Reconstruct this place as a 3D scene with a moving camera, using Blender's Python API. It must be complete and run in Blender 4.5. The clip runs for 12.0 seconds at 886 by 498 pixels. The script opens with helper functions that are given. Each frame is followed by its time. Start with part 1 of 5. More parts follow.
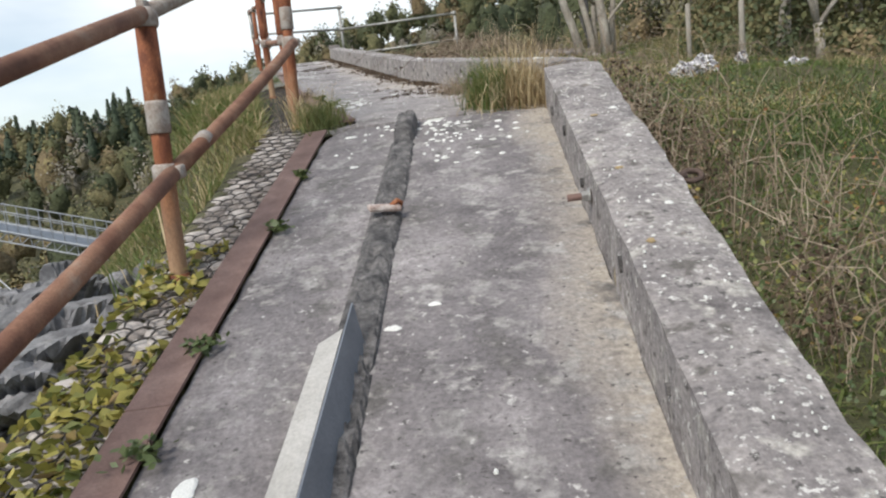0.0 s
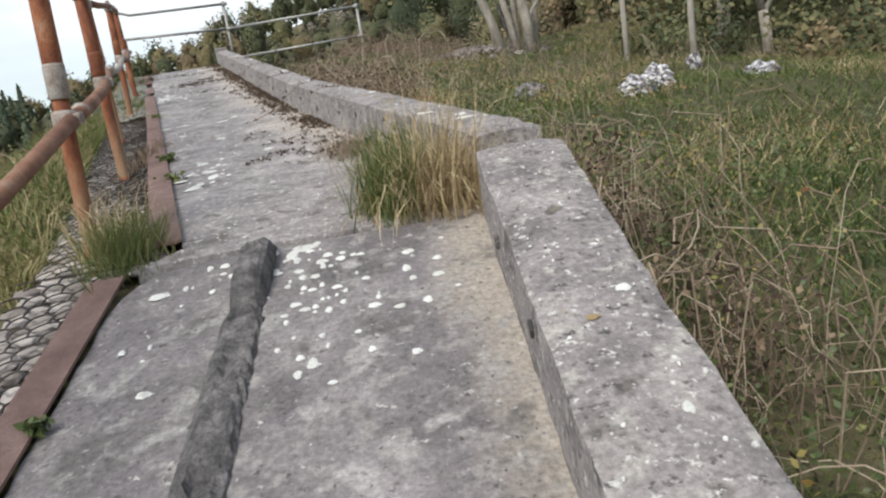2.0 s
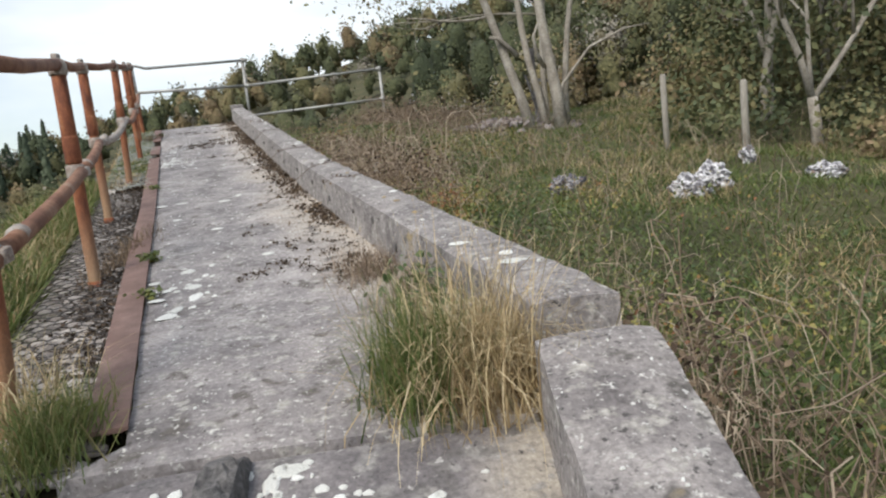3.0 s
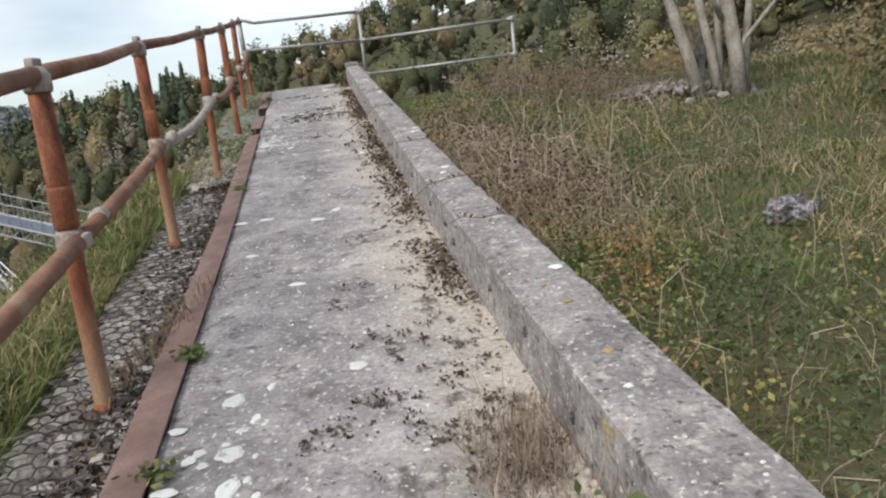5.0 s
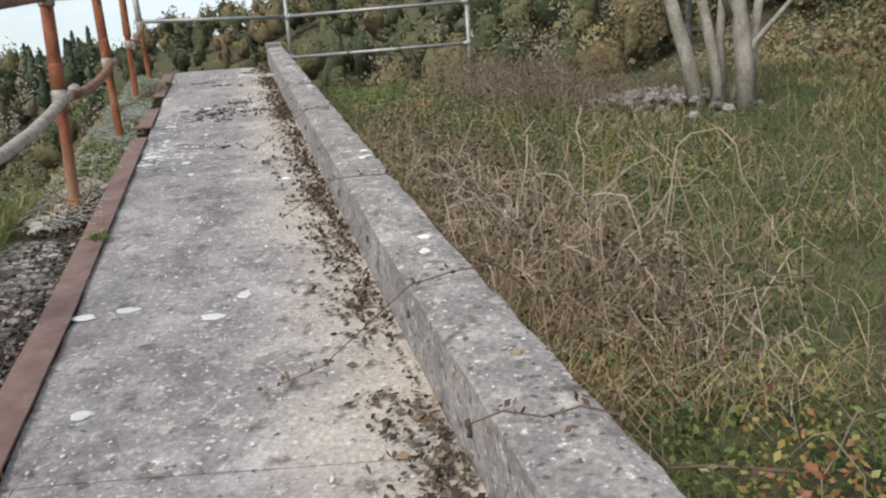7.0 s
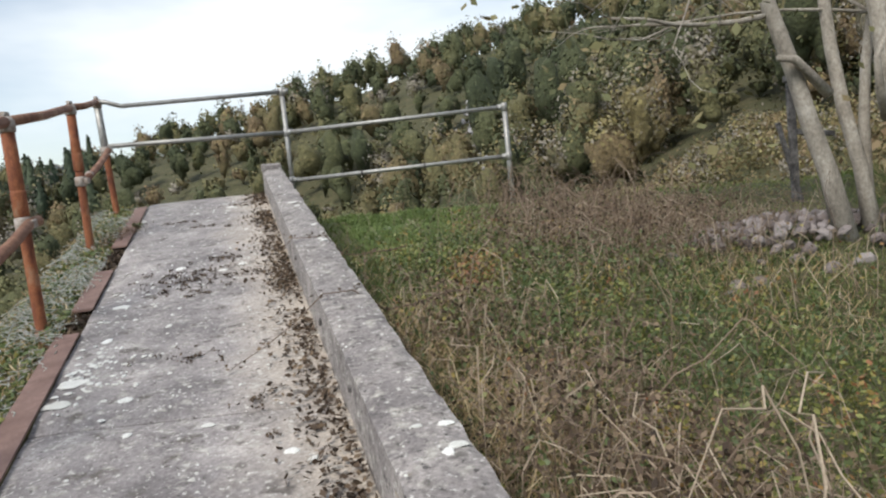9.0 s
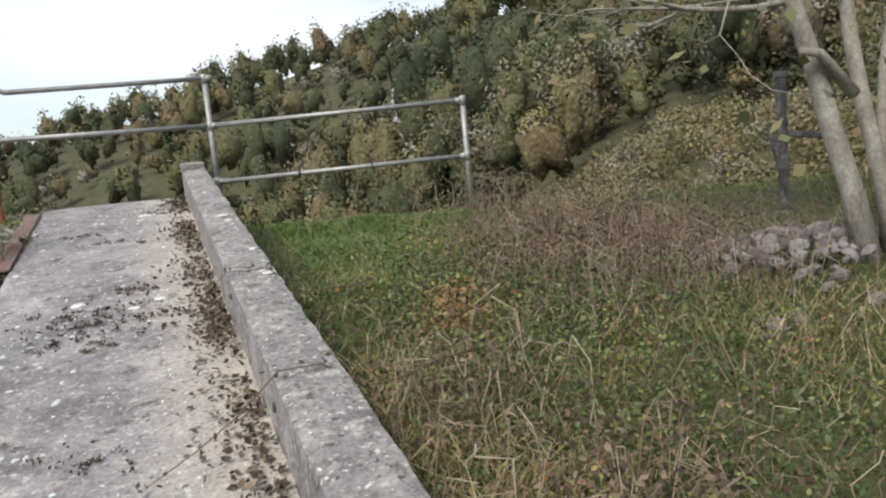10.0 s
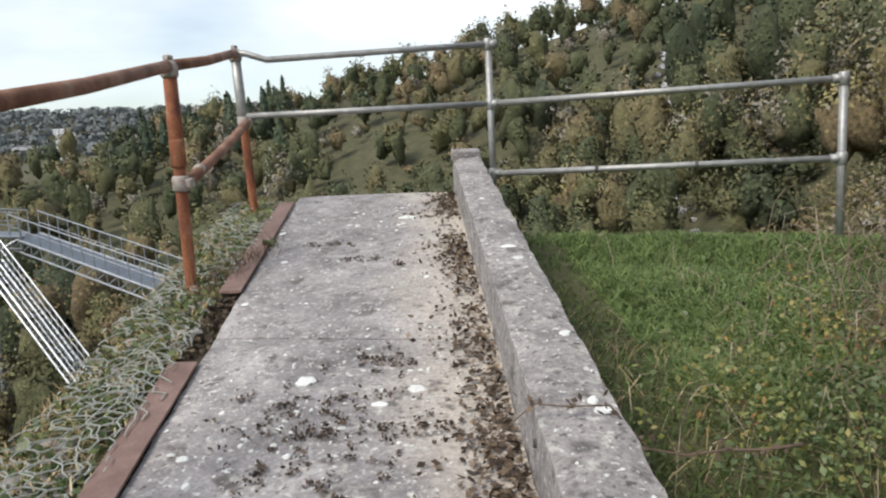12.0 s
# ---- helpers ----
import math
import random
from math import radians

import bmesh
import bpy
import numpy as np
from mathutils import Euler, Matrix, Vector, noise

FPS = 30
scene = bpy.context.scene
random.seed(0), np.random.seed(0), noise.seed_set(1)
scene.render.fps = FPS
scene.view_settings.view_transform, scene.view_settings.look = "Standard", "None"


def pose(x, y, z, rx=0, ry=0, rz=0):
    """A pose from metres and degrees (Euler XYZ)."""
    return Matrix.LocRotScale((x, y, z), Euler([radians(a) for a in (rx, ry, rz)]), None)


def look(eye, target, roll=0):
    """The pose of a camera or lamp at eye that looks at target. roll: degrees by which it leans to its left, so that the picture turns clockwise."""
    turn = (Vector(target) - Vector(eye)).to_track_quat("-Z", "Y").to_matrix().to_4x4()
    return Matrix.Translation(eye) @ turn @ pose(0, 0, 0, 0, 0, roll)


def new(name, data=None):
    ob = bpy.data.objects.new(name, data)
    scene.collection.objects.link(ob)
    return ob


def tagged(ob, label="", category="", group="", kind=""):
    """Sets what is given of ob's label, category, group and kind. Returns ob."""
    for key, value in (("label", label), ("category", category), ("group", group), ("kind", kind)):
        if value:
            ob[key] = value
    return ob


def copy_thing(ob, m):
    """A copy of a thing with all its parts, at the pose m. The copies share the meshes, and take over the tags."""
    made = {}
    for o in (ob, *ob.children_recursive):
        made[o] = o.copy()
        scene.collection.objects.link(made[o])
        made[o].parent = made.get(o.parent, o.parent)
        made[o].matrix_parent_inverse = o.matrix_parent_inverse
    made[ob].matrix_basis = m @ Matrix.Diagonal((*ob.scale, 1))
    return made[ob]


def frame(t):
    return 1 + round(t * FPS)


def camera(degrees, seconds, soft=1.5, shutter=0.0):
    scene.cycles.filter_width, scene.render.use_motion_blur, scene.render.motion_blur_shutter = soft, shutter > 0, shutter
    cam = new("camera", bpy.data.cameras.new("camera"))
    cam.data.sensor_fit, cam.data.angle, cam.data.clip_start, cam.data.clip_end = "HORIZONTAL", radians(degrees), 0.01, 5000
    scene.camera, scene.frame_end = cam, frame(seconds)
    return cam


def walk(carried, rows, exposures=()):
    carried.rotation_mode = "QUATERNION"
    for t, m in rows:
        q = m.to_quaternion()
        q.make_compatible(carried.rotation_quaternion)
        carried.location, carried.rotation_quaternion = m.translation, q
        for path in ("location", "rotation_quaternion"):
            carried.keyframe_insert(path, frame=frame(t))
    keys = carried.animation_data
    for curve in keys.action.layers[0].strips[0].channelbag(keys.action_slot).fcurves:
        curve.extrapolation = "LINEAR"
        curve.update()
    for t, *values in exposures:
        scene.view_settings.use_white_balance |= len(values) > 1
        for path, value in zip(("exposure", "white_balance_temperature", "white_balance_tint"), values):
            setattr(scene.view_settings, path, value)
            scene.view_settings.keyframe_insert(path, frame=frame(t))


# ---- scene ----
cam = camera(62.1, 12.0, soft=2.2)
METRES, EYE, TILT, LEAN, TURN = 10.8, 1.0, -9.0, 6.5, 0.0
ROWS = [
    (0.0, 0.0, 0.0, 0.0, 0.0, 0.0, 0.0),
    (0.5, 0.0016, 0.0348, 0.0154, -4.31, 1.54, -1.64),
    (1.0, 0.0068, 0.0676, 0.0327, -2.13, 0.14, 3.69),
    (1.5, 0.007, 0.1057, 0.0519, -3.26, -3.09, 2.94),
    (2.0, 0.0157, 0.142, 0.0696, -5.81, -1.79, 3.7),
    (2.5, 0.0104, 0.1766, 0.0881, -1.61, 4.54, 1.71),
    (4.5, 0.0191, 0.3123, 0.1519, -6.57, -0.64, 3.27),
    (5.0, 0.0045, 0.3465, 0.1661, 4.15, -2.37, -0.77),
    (5.5, -0.0001, 0.378, 0.1773, 5.8, -5.89, 1.25),
    (6.0, -0.004, 0.4152, 0.1868, 3.35, -6.11, 1.98),
    (6.5, -0.0203, 0.4551, 0.2011, -2.28, -4.23, -2.4),
    (8.5, -0.0528, 0.6363, 0.2505, 4.08, 1.28, -0.13),
    (9.0, -0.0625, 0.6825, 0.2641, -1.96, 3.4, -0.26),
    (9.5, -0.0666, 0.7252, 0.2781, -6.06, 4.52, 0.79),
    (10.0, -0.0832, 0.7664, 0.2889, -7.86, 2.52, 0.33),
    (10.5, -0.0889, 0.8058, 0.2982, -6.21, -0.9, 2.0),
    (11.0, -0.1034, 0.8432, 0.3089, 3.07, -1.93, -1.52),
    (11.5, -0.1154, 0.875, 0.3207, 7.38, -2.37, -2.6),
    (12.0, -0.1222, 0.9113, 0.3308, 10.99, -1.09, -5.11),
]
JOINS = [
    (2.7, look((0.208, 2.177, 1.691), (0.310, 4.164, 1.492), -6.7)),
    (4.3, look((0.348, 3.444, 2.002), (0.604, 5.397, 1.660), -8.1)),
    (6.7, look((-0.104, 5.387, 2.362), (-0.075, 7.334, 1.903), -3.9)),
    (8.3, look((-0.298, 7.021, 2.620), (-0.400, 9.000, 2.350), -5.7)),
]
walk(cam, sorted(JOINS + [(t, pose(0, 0, EYE, TILT, LEAN, TURN) @ pose(METRES * x, METRES * y, METRES * z, 90 + pitch, roll, yaw)) for t, x, y, z, yaw, pitch, roll in ROWS], key=lambda row: row[0]), [(0.0, 0.17), (2.5, 0.13), (6.5, 0.12), (9.5, 0.15), (12.0, 0.21)])

# ---- world and light ----
world = bpy.data.worlds.new("sky")
scene.world = world
world.use_nodes = True
wn, wl = world.node_tree.nodes, world.node_tree.links
wn.clear()
SUN_ELEV, SUN_ROT = radians(48), radians(215)
sky = wn.new("ShaderNodeTexSky")
sky.sky_type = "NISHITA"
sky.sun_disc = False
sky.sun_elevation, sky.sun_rotation = SUN_ELEV, SUN_ROT
sky.air_density, sky.dust_density = 1.0, 0.7
sky_tc = wn.new("ShaderNodeTexCoord")
sky_map = wn.new("ShaderNodeMapping")
sky_map.inputs["Scale"].default_value = (1.0, 1.0, 3.2)
cloud = wn.new("ShaderNodeTexNoise")
cloud.inputs["Scale"].default_value = 1.7
cloud.inputs["Detail"].default_value = 5.0
cloud.inputs["Roughness"].default_value = 0.5
cloud_ramp = wn.new("ShaderNodeValToRGB")
cloud_ramp.color_ramp.elements[0].position = 0.43
cloud_ramp.color_ramp.elements[0].color = (0.22, 0.22, 0.22, 1)
cloud_ramp.color_ramp.elements[1].position = 0.70
cloud_mix = wn.new("ShaderNodeMixRGB")
cloud_mix.inputs[2].default_value = (8.0, 8.42, 8.6, 1)
sky_bg = wn.new("ShaderNodeBackground")
sky_bg.inputs["Strength"].default_value = 0.125
sky_out = wn.new("ShaderNodeOutputWorld")
wl.new(sky_tc.outputs["Generated"], sky_map.inputs["Vector"])
wl.new(sky_map.outputs["Vector"], cloud.inputs["Vector"])
wl.new(cloud.outputs["Fac"], cloud_ramp.inputs["Fac"])
wl.new(cloud_ramp.outputs["Color"], cloud_mix.inputs[0])
wl.new(sky.outputs["Color"], cloud_mix.inputs[1])
wl.new(cloud_mix.outputs["Color"], sky_bg.inputs["Color"])
wl.new(sky_bg.outputs["Background"], sky_out.inputs["Surface"])

sun_data = bpy.data.lights.new("sun", "SUN")
sun_data.energy, sun_data.angle, sun_data.color = 2.75, radians(22), (1.0, 0.945, 0.86)
sun = new("sun", sun_data)
sun.matrix_world = pose(0, 0, 40, 90 - math.degrees(SUN_ELEV), 0, 180 - math.degrees(SUN_ROT))


# ---- materials ----
def mat(name, cols, scale=6.0, rough=0.9, metal=0.0, bump=0.3, bump_scale=60.0, grain=0.25, detail=6.0,
        stretch=(1, 1, 1), by="noise", spots=None, thin=0.0, band=None, dist=0.01, gain=1.0):
    """Noise ramp with finer grain over it; by: noise, island, object or an attribute's name. band: colours laid over the right side."""
    lit = lambda c: tuple(v * gain for v in c)
    cols = [(p, lit(c)) for p, c in cols]
    spots = [(s, lo, hi, lit(c)) for s, lo, hi, c in spots or ()]
    band = band and (band[0], band[1], lit(band[2]), lit(band[3]))
    m = bpy.data.materials.new(name)
    m.use_nodes = True
    n, l = m.node_tree.nodes, m.node_tree.links
    b = n["Principled BSDF"]
    b.inputs["Roughness"].default_value, b.inputs["Metallic"].default_value = rough, metal
    tc, mp = n.new("ShaderNodeTexCoord"), n.new("ShaderNodeMapping")
    mp.inputs["Scale"].default_value = stretch
    l.new(tc.outputs["Object"], mp.inputs["Vector"])

    def noise_node(s, d=4.0, r=0.6):
        t = n.new("ShaderNodeTexNoise")
        t.inputs["Scale"].default_value, t.inputs["Detail"].default_value, t.inputs["Roughness"].default_value = s, d, r
        l.new(mp.outputs["Vector"], t.inputs["Vector"])
        return t.outputs["Fac"]

    def mix(kind, fac, a, c):
        x = n.new("ShaderNodeMixRGB")
        x.blend_type = kind
        for slot, v in zip((0, 1, 2), (fac, a, c)):
            if isinstance(v, bpy.types.NodeSocket):
                l.new(v, x.inputs[slot])
            else:
                x.inputs[slot].default_value = v
        return x.outputs["Color"]

    if by == "island":
        src = n.new("ShaderNodeNewGeometry").outputs["Random Per Island"]
    elif by == "object":
        src = n.new("ShaderNodeObjectInfo").outputs["Random"]
    elif by == "noise":
        src = noise_node(scale, detail, 0.65)
    else:
        at = n.new("ShaderNodeAttribute")
        at.attribute_name = by
        src = at.outputs["Fac"]
    rp = n.new("ShaderNodeValToRGB")
    e = rp.color_ramp.elements
    while len(e) < len(cols):
        e.new(0.5)
    for k, (p, c) in enumerate(cols):
        e[k].position, e[k].color = p, (*c, 1)
    l.new(src, rp.inputs["Fac"])
    col = rp.outputs["Color"]
    if band:
        at = n.new("ShaderNodeAttribute")
        at.attribute_name = "across"
        ad = n.new("ShaderNodeMath")
        ad.operation = "ADD"
        l.new(at.outputs["Fac"], ad.inputs[0])
        sc = n.new("ShaderNodeMath")
        sc.operation = "MULTIPLY_ADD"
        l.new(noise_node(1.6, 5.0, 0.6), sc.inputs[0])
        sc.inputs[1].default_value, sc.inputs[2].default_value = 0.7, -0.35
        l.new(sc.outputs[0], ad.inputs[1])
        br = n.new("ShaderNodeValToRGB")
        br.color_ramp.elements[0].position, br.color_ramp.elements[1].position = band[0], band[1]
        l.new(ad.outputs[0], br.inputs["Fac"])
        tan = mix("MIX", noise_node(14.0), (*band[2], 1), (*band[3], 1))
        col = mix("MIX", br.outputs["Color"], col, tan)
    for (s, lo, hi, c) in spots:
        sr = n.new("ShaderNodeValToRGB")
        sr.color_ramp.elements[0].position, sr.color_ramp.elements[1].position = lo, hi
        l.new(noise_node(s, 3.0, 0.6), sr.inputs["Fac"])
        col = mix("MIX", sr.outputs["Color"], col, (*c, 1))
    if grain:
        g = n.new("ShaderNodeValToRGB")
        g.color_ramp.elements[0].position, g.color_ramp.elements[1].position = 0.3, 0.7
        lo, hi = 1 - grain, 1 + grain
        g.color_ramp.elements[0].color, g.color_ramp.elements[1].color = (lo, lo, lo, 1), (hi, hi, hi, 1)
        l.new(noise_node(bump_scale * 1.3, 3.0, 0.7), g.inputs["Fac"])
        col = mix("MULTIPLY", 1.0, col, g.outputs["Color"])
    l.new(col, b.inputs["Base Color"])
    if bump:
        bp = n.new("ShaderNodeBump")
        bp.inputs["Strength"].default_value, bp.inputs["Distance"].default_value = bump, dist
        l.new(noise_node(bump_scale, 5.0, 0.65), bp.inputs["Height"])
        l.new(bp.outputs["Normal"], b.inputs["Normal"])
    if thin:
        tr, ms = n.new("ShaderNodeBsdfTranslucent"), n.new("ShaderNodeMixShader")
        l.new(col, tr.inputs["Color"])
        ms.inputs["Fac"].default_value = thin
        l.new(b.outputs["BSDF"], ms.inputs[1])
        l.new(tr.outputs["BSDF"], ms.inputs[2])
        l.new(ms.outputs["Shader"], n["Material Output"].inputs["Surface"])
    return m


M_SLAB = mat("weathered_concrete", [(0.30, (0.15, 0.135, 0.134)), (0.43, (0.25, 0.228, 0.227)), (0.55, (0.34, 0.310, 0.304)), (0.70, (0.52, 0.478, 0.464))],
             scale=3.6, gain=0.9, bump=0.5, bump_scale=48, grain=0.28, detail=9, band=(0.60, 0.95, (0.46, 0.40, 0.335), (0.60, 0.53, 0.455)),
             spots=[(17.0, 0.56, 0.68, (0.44, 0.415, 0.38)), (23.0, 0.62, 0.72, (0.60, 0.58, 0.54)), (9.0, 0.58, 0.68, (0.15, 0.132, 0.12)), (38.0, 0.61, 0.70, (0.12, 0.108, 0.10)), (52.0, 0.61, 0.68, (0.66, 0.64, 0.60))])
M_SLAB_LOW = mat("dark_weathered_concrete", [(0.30, (0.105, 0.095, 0.097)), (0.43, (0.17, 0.154, 0.157)), (0.55, (0.225, 0.205, 0.206)), (0.70, (0.36, 0.330, 0.330))],
                 scale=3.0, gain=0.97, bump=0.6, bump_scale=48, grain=0.32, detail=9, band=(0.80, 1.12, (0.34, 0.30, 0.255), (0.43, 0.385, 0.33)),
                 spots=[(9.0, 0.54, 0.70, (0.33, 0.315, 0.30)), (5.0, 0.55, 0.68, (0.13, 0.12, 0.115)), (18.0, 0.58, 0.70, (0.30, 0.282, 0.265)), (30.0, 0.64, 0.71, (0.46, 0.44, 0.42)), (6.5, 0.60, 0.70, (0.38, 0.36, 0.345)), (46.0, 0.62, 0.70, (0.09, 0.082, 0.08))])
M_KERB = mat("lichened_kerb_concrete", [(0.30, (0.14, 0.125, 0.124)), (0.43, (0.235, 0.213, 0.208)), (0.56, (0.32, 0.291, 0.280)), (0.70, (0.47, 0.429, 0.412))],
             scale=5.0, gain=0.93, bump=0.65, bump_scale=48, grain=0.34, detail=9,
             spots=[(14.0, 0.55, 0.66, (0.42, 0.395, 0.36)), (27.0, 0.62, 0.70, (0.62, 0.60, 0.56)), (10.0, 0.57, 0.68, (0.135, 0.122, 0.112)), (34.0, 0.60, 0.67, (0.10, 0.092, 0.088)), (48.0, 0.62, 0.69, (0.60, 0.58, 0.55)), (5.0, 0.68, 0.76, (0.42, 0.33, 0.19))])
M_PLATE = mat("brown_oxide_steel", [(0.3, (0.14, 0.082, 0.067)), (0.55, (0.20, 0.125, 0.105)), (0.75, (0.28, 0.19, 0.16))], scale=9, rough=0.75, bump=0.2, bump_scale=120, grain=0.2)
M_RUST = mat("rusted_tube", [(0.30, (0.085, 0.030, 0.020)), (0.44, (0.19, 0.062, 0.030)), (0.57, (0.29, 0.105, 0.045)), (0.70, (0.34, 0.20, 0.125))], scale=13, rough=0.85, bump=0.3, bump_scale=160, grain=0.25, stretch=(1, 1, 0.45))
M_POST = mat("rust_fading_to_tan_tube", [(0.30, (0.085, 0.030, 0.020)), (0.44, (0.19, 0.062, 0.030)), (0.57, (0.29, 0.105, 0.045)), (0.70, (0.34, 0.20, 0.125))], scale=13, rough=0.85, bump=0.3, bump_scale=150, grain=0.22, stretch=(1, 1, 0.4), band=(0.50, 0.92, (0.30, 0.175, 0.095), (0.42, 0.29, 0.185)))
M_RUST_RAIL = mat("rusted_rail_tube", [(0.25, (0.10, 0.045, 0.03)), (0.45, (0.19, 0.088, 0.055)), (0.58, (0.28, 0.15, 0.095)), (0.72, (0.34, 0.25, 0.19)), (0.85, (0.42, 0.38, 0.33))], scale=5, rough=0.85, bump=0.3, bump_scale=150, grain=0.25)
M_CLAMP = mat("corroded_clamp_metal", [(0.3, (0.20, 0.14, 0.11)), (0.5, (0.38, 0.33, 0.29)), (0.7, (0.48, 0.45, 0.42))], scale=22, rough=0.75, metal=0.2, bump=0.35, bump_scale=120)
M_GALV = mat("galvanised_tube", [(0.3, (0.27, 0.265, 0.25)), (0.55, (0.38, 0.375, 0.36)), (0.8, (0.50, 0.50, 0.49))], scale=14, rough=0.5, metal=0.55, bump=0.15, bump_scale=100, grain=0.12)
M_ALU = mat("bright_aluminium", [(0.3, (0.26, 0.275, 0.30)), (0.7, (0.40, 0.42, 0.45))], scale=3, rough=0.4, metal=0.5, bump=0.05, bump_scale=30, grain=0.08)
M_IRON = mat("dark_old_iron", [(0.3, (0.05, 0.034, 0.028)), (0.7, (0.13, 0.085, 0.066))], scale=20, rough=0.8, bump=0.4, bump_scale=90)
M_GRATE = mat("blue_grey_grating", [(0.3, (0.10, 0.12, 0.145)), (0.7, (0.19, 0.215, 0.25))], scale=3, rough=0.45, metal=0.4, bump=0.1, bump_scale=30, grain=0.2)
M_EARTH = mat("hillside_earth", [(0.3, (0.042, 0.045, 0.018)), (0.5, (0.072, 0.070, 0.030)), (0.7, (0.115, 0.098, 0.052))], scale=0.9, bump=0.8, bump_scale=14, grain=0.35, detail=10, dist=0.04)
M_ROCK = mat("grey_limestone", [(0.25, (0.06, 0.06, 0.063)), (0.5, (0.155, 0.155, 0.16)), (0.7, (0.28, 0.28, 0.29))], scale=3.5, bump=0.7, bump_scale=22, grain=0.3, detail=10, dist=0.03, spots=[(6.0, 0.6, 0.7, (0.09, 0.085, 0.085))])
M_STONE = mat("pale_fill_stone", [(0.2, (0.24, 0.21, 0.19)), (0.5, (0.37, 0.335, 0.31)), (0.85, (0.50, 0.46, 0.43))], by="object", rough=0.9, bump=0.4, bump_scale=60, grain=0.3)
M_STONE_FILL = mat("pale_fill_stones", [(0.2, (0.15, 0.13, 0.118)), (0.5, (0.25, 0.225, 0.21)), (0.85, (0.36, 0.33, 0.31))], by="island", rough=0.9, bump=0.4, bump_scale=60, grain=0.3)
M_WIRE = mat("netting_wire", [(0.3, (0.035, 0.030, 0.028)), (0.6, (0.075, 0.066, 0.060)), (0.8, (0.15, 0.14, 0.13))], scale=2, rough=0.7, metal=0.2, bump=0.0, grain=0)
M_WIRE_NEW = mat("pale_netting_wire", [(0.3, (0.26, 0.27, 0.24)), (0.7, (0.46, 0.47, 0.43))], scale=4, rough=0.55, metal=0.2, bump=0.0, grain=0)
M_TAR = mat("tarry_ridge", [(0.33, (0.042, 0.040, 0.041)), (0.48, (0.105, 0.099, 0.098)), (0.60, (0.17, 0.160, 0.156)), (0.72, (0.28, 0.265, 0.256))], scale=14, bump=0.8, bump_scale=55, grain=0.4, rough=0.85, dist=0.02)
M_LICHEN = mat("white_lichen", [(0.0, (0.62, 0.62, 0.58)), (1.0, (0.82, 0.82, 0.79))], by="island", rough=1.0, bump=0.6, bump_scale=200, grain=0.15)
M_LICHEN_Y = mat("ochre_lichen", [(0.0, (0.34, 0.255, 0.14)), (1.0, (0.42, 0.31, 0.155))], by="island", rough=1.0, bump=0.6, bump_scale=200, grain=0.2)
M_BARK = mat("pale_grey_bark", [(0.3, (0.19, 0.165, 0.135)), (0.55, (0.36, 0.325, 0.275)), (0.75, (0.50, 0.465, 0.41))], scale=7, bump=0.7, bump_scale=45, grain=0.3, stretch=(1, 1, 0.6), dist=0.01)
M_WOODPOST = mat("weathered_fence_wood", [(0.3, (0.22, 0.20, 0.165)), (0.6, (0.36, 0.33, 0.285)), (0.8, (0.46, 0.43, 0.38))], scale=8, bump=0.5, bump_scale=70, grain=0.25, stretch=(1, 1, 0.15))
LEAF_TONES = [(0.0, (0.052, 0.068, 0.032)), (0.22, (0.092, 0.104, 0.046)), (0.42, (0.150, 0.146, 0.064)), (0.58, (0.185, 0.156, 0.072)), (0.72, (0.200, 0.138, 0.080)), (0.84, (0.245, 0.215, 0.085)), (0.93, (0.215, 0.190, 0.150)), (1.0, (0.25, 0.226, 0.19))]
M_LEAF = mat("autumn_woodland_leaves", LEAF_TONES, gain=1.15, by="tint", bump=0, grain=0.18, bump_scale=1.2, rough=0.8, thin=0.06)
# the leaf tones again, darkened and mottled: shade inside the crowns as colour
M_CROWN_SHADE = mat("shade_darkened_crown_foliage", LEAF_TONES, by="tint", bump=1.0, grain=0.55, bump_scale=4.5, rough=0.9, dist=0.2, gain=0.82)
M_CONIFER = mat("conifer_needles", [(0.0, (0.035, 0.055, 0.030)), (1.0, (0.075, 0.095, 0.05))], by="tint", bump=0, grain=0.25, bump_scale=3.0, rough=0.8)
M_GRASS = mat("green_grass", [(0.0, (0.084, 0.135, 0.036)), (0.4, (0.145, 0.195, 0.056)), (0.75, (0.225, 0.235, 0.084)), (1.0, (0.34, 0.295, 0.145))], by="tint", bump=0, grain=0.2, bump_scale=5.0, rough=0.6, thin=0.4)
M_LUSH = mat("lush_grass", [(0.0, (0.125, 0.19, 0.058)), (0.5, (0.20, 0.27, 0.09)), (1.0, (0.32, 0.35, 0.15))], gain=1.15, by="tint", bump=0, grain=0.2, bump_scale=5.0, rough=0.6, thin=0.4)
M_STRAW = mat("dry_straw_grass", [(0.0, (0.24, 0.165, 0.085)), (0.5, (0.42, 0.325, 0.18)), (1.0, (0.60, 0.50, 0.325))], by="tint", bump=0, grain=0.2, bump_scale=8.0, rough=0.75, thin=0.2, gain=1.15)
M_STEM = mat("dead_bramble_stem", [(0.0, (0.11, 0.072, 0.050)), (0.5, (0.25, 0.185, 0.13)), (1.0, (0.46, 0.38, 0.285))], by="tint", bump=0.3, grain=0.2, bump_scale=60.0, rough=0.8)
M_BRAMBLE = mat("bramble_leaves", [(0.0, (0.072, 0.110, 0.040)), (0.45, (0.135, 0.172, 0.062)), (0.7, (0.28, 0.285, 0.085)), (0.85, (0.38, 0.285, 0.09)), (1.0, (0.32, 0.14, 0.07))], by="tint", bump=0, grain=0.2, bump_scale=30.0, rough=0.5, thin=0.25)
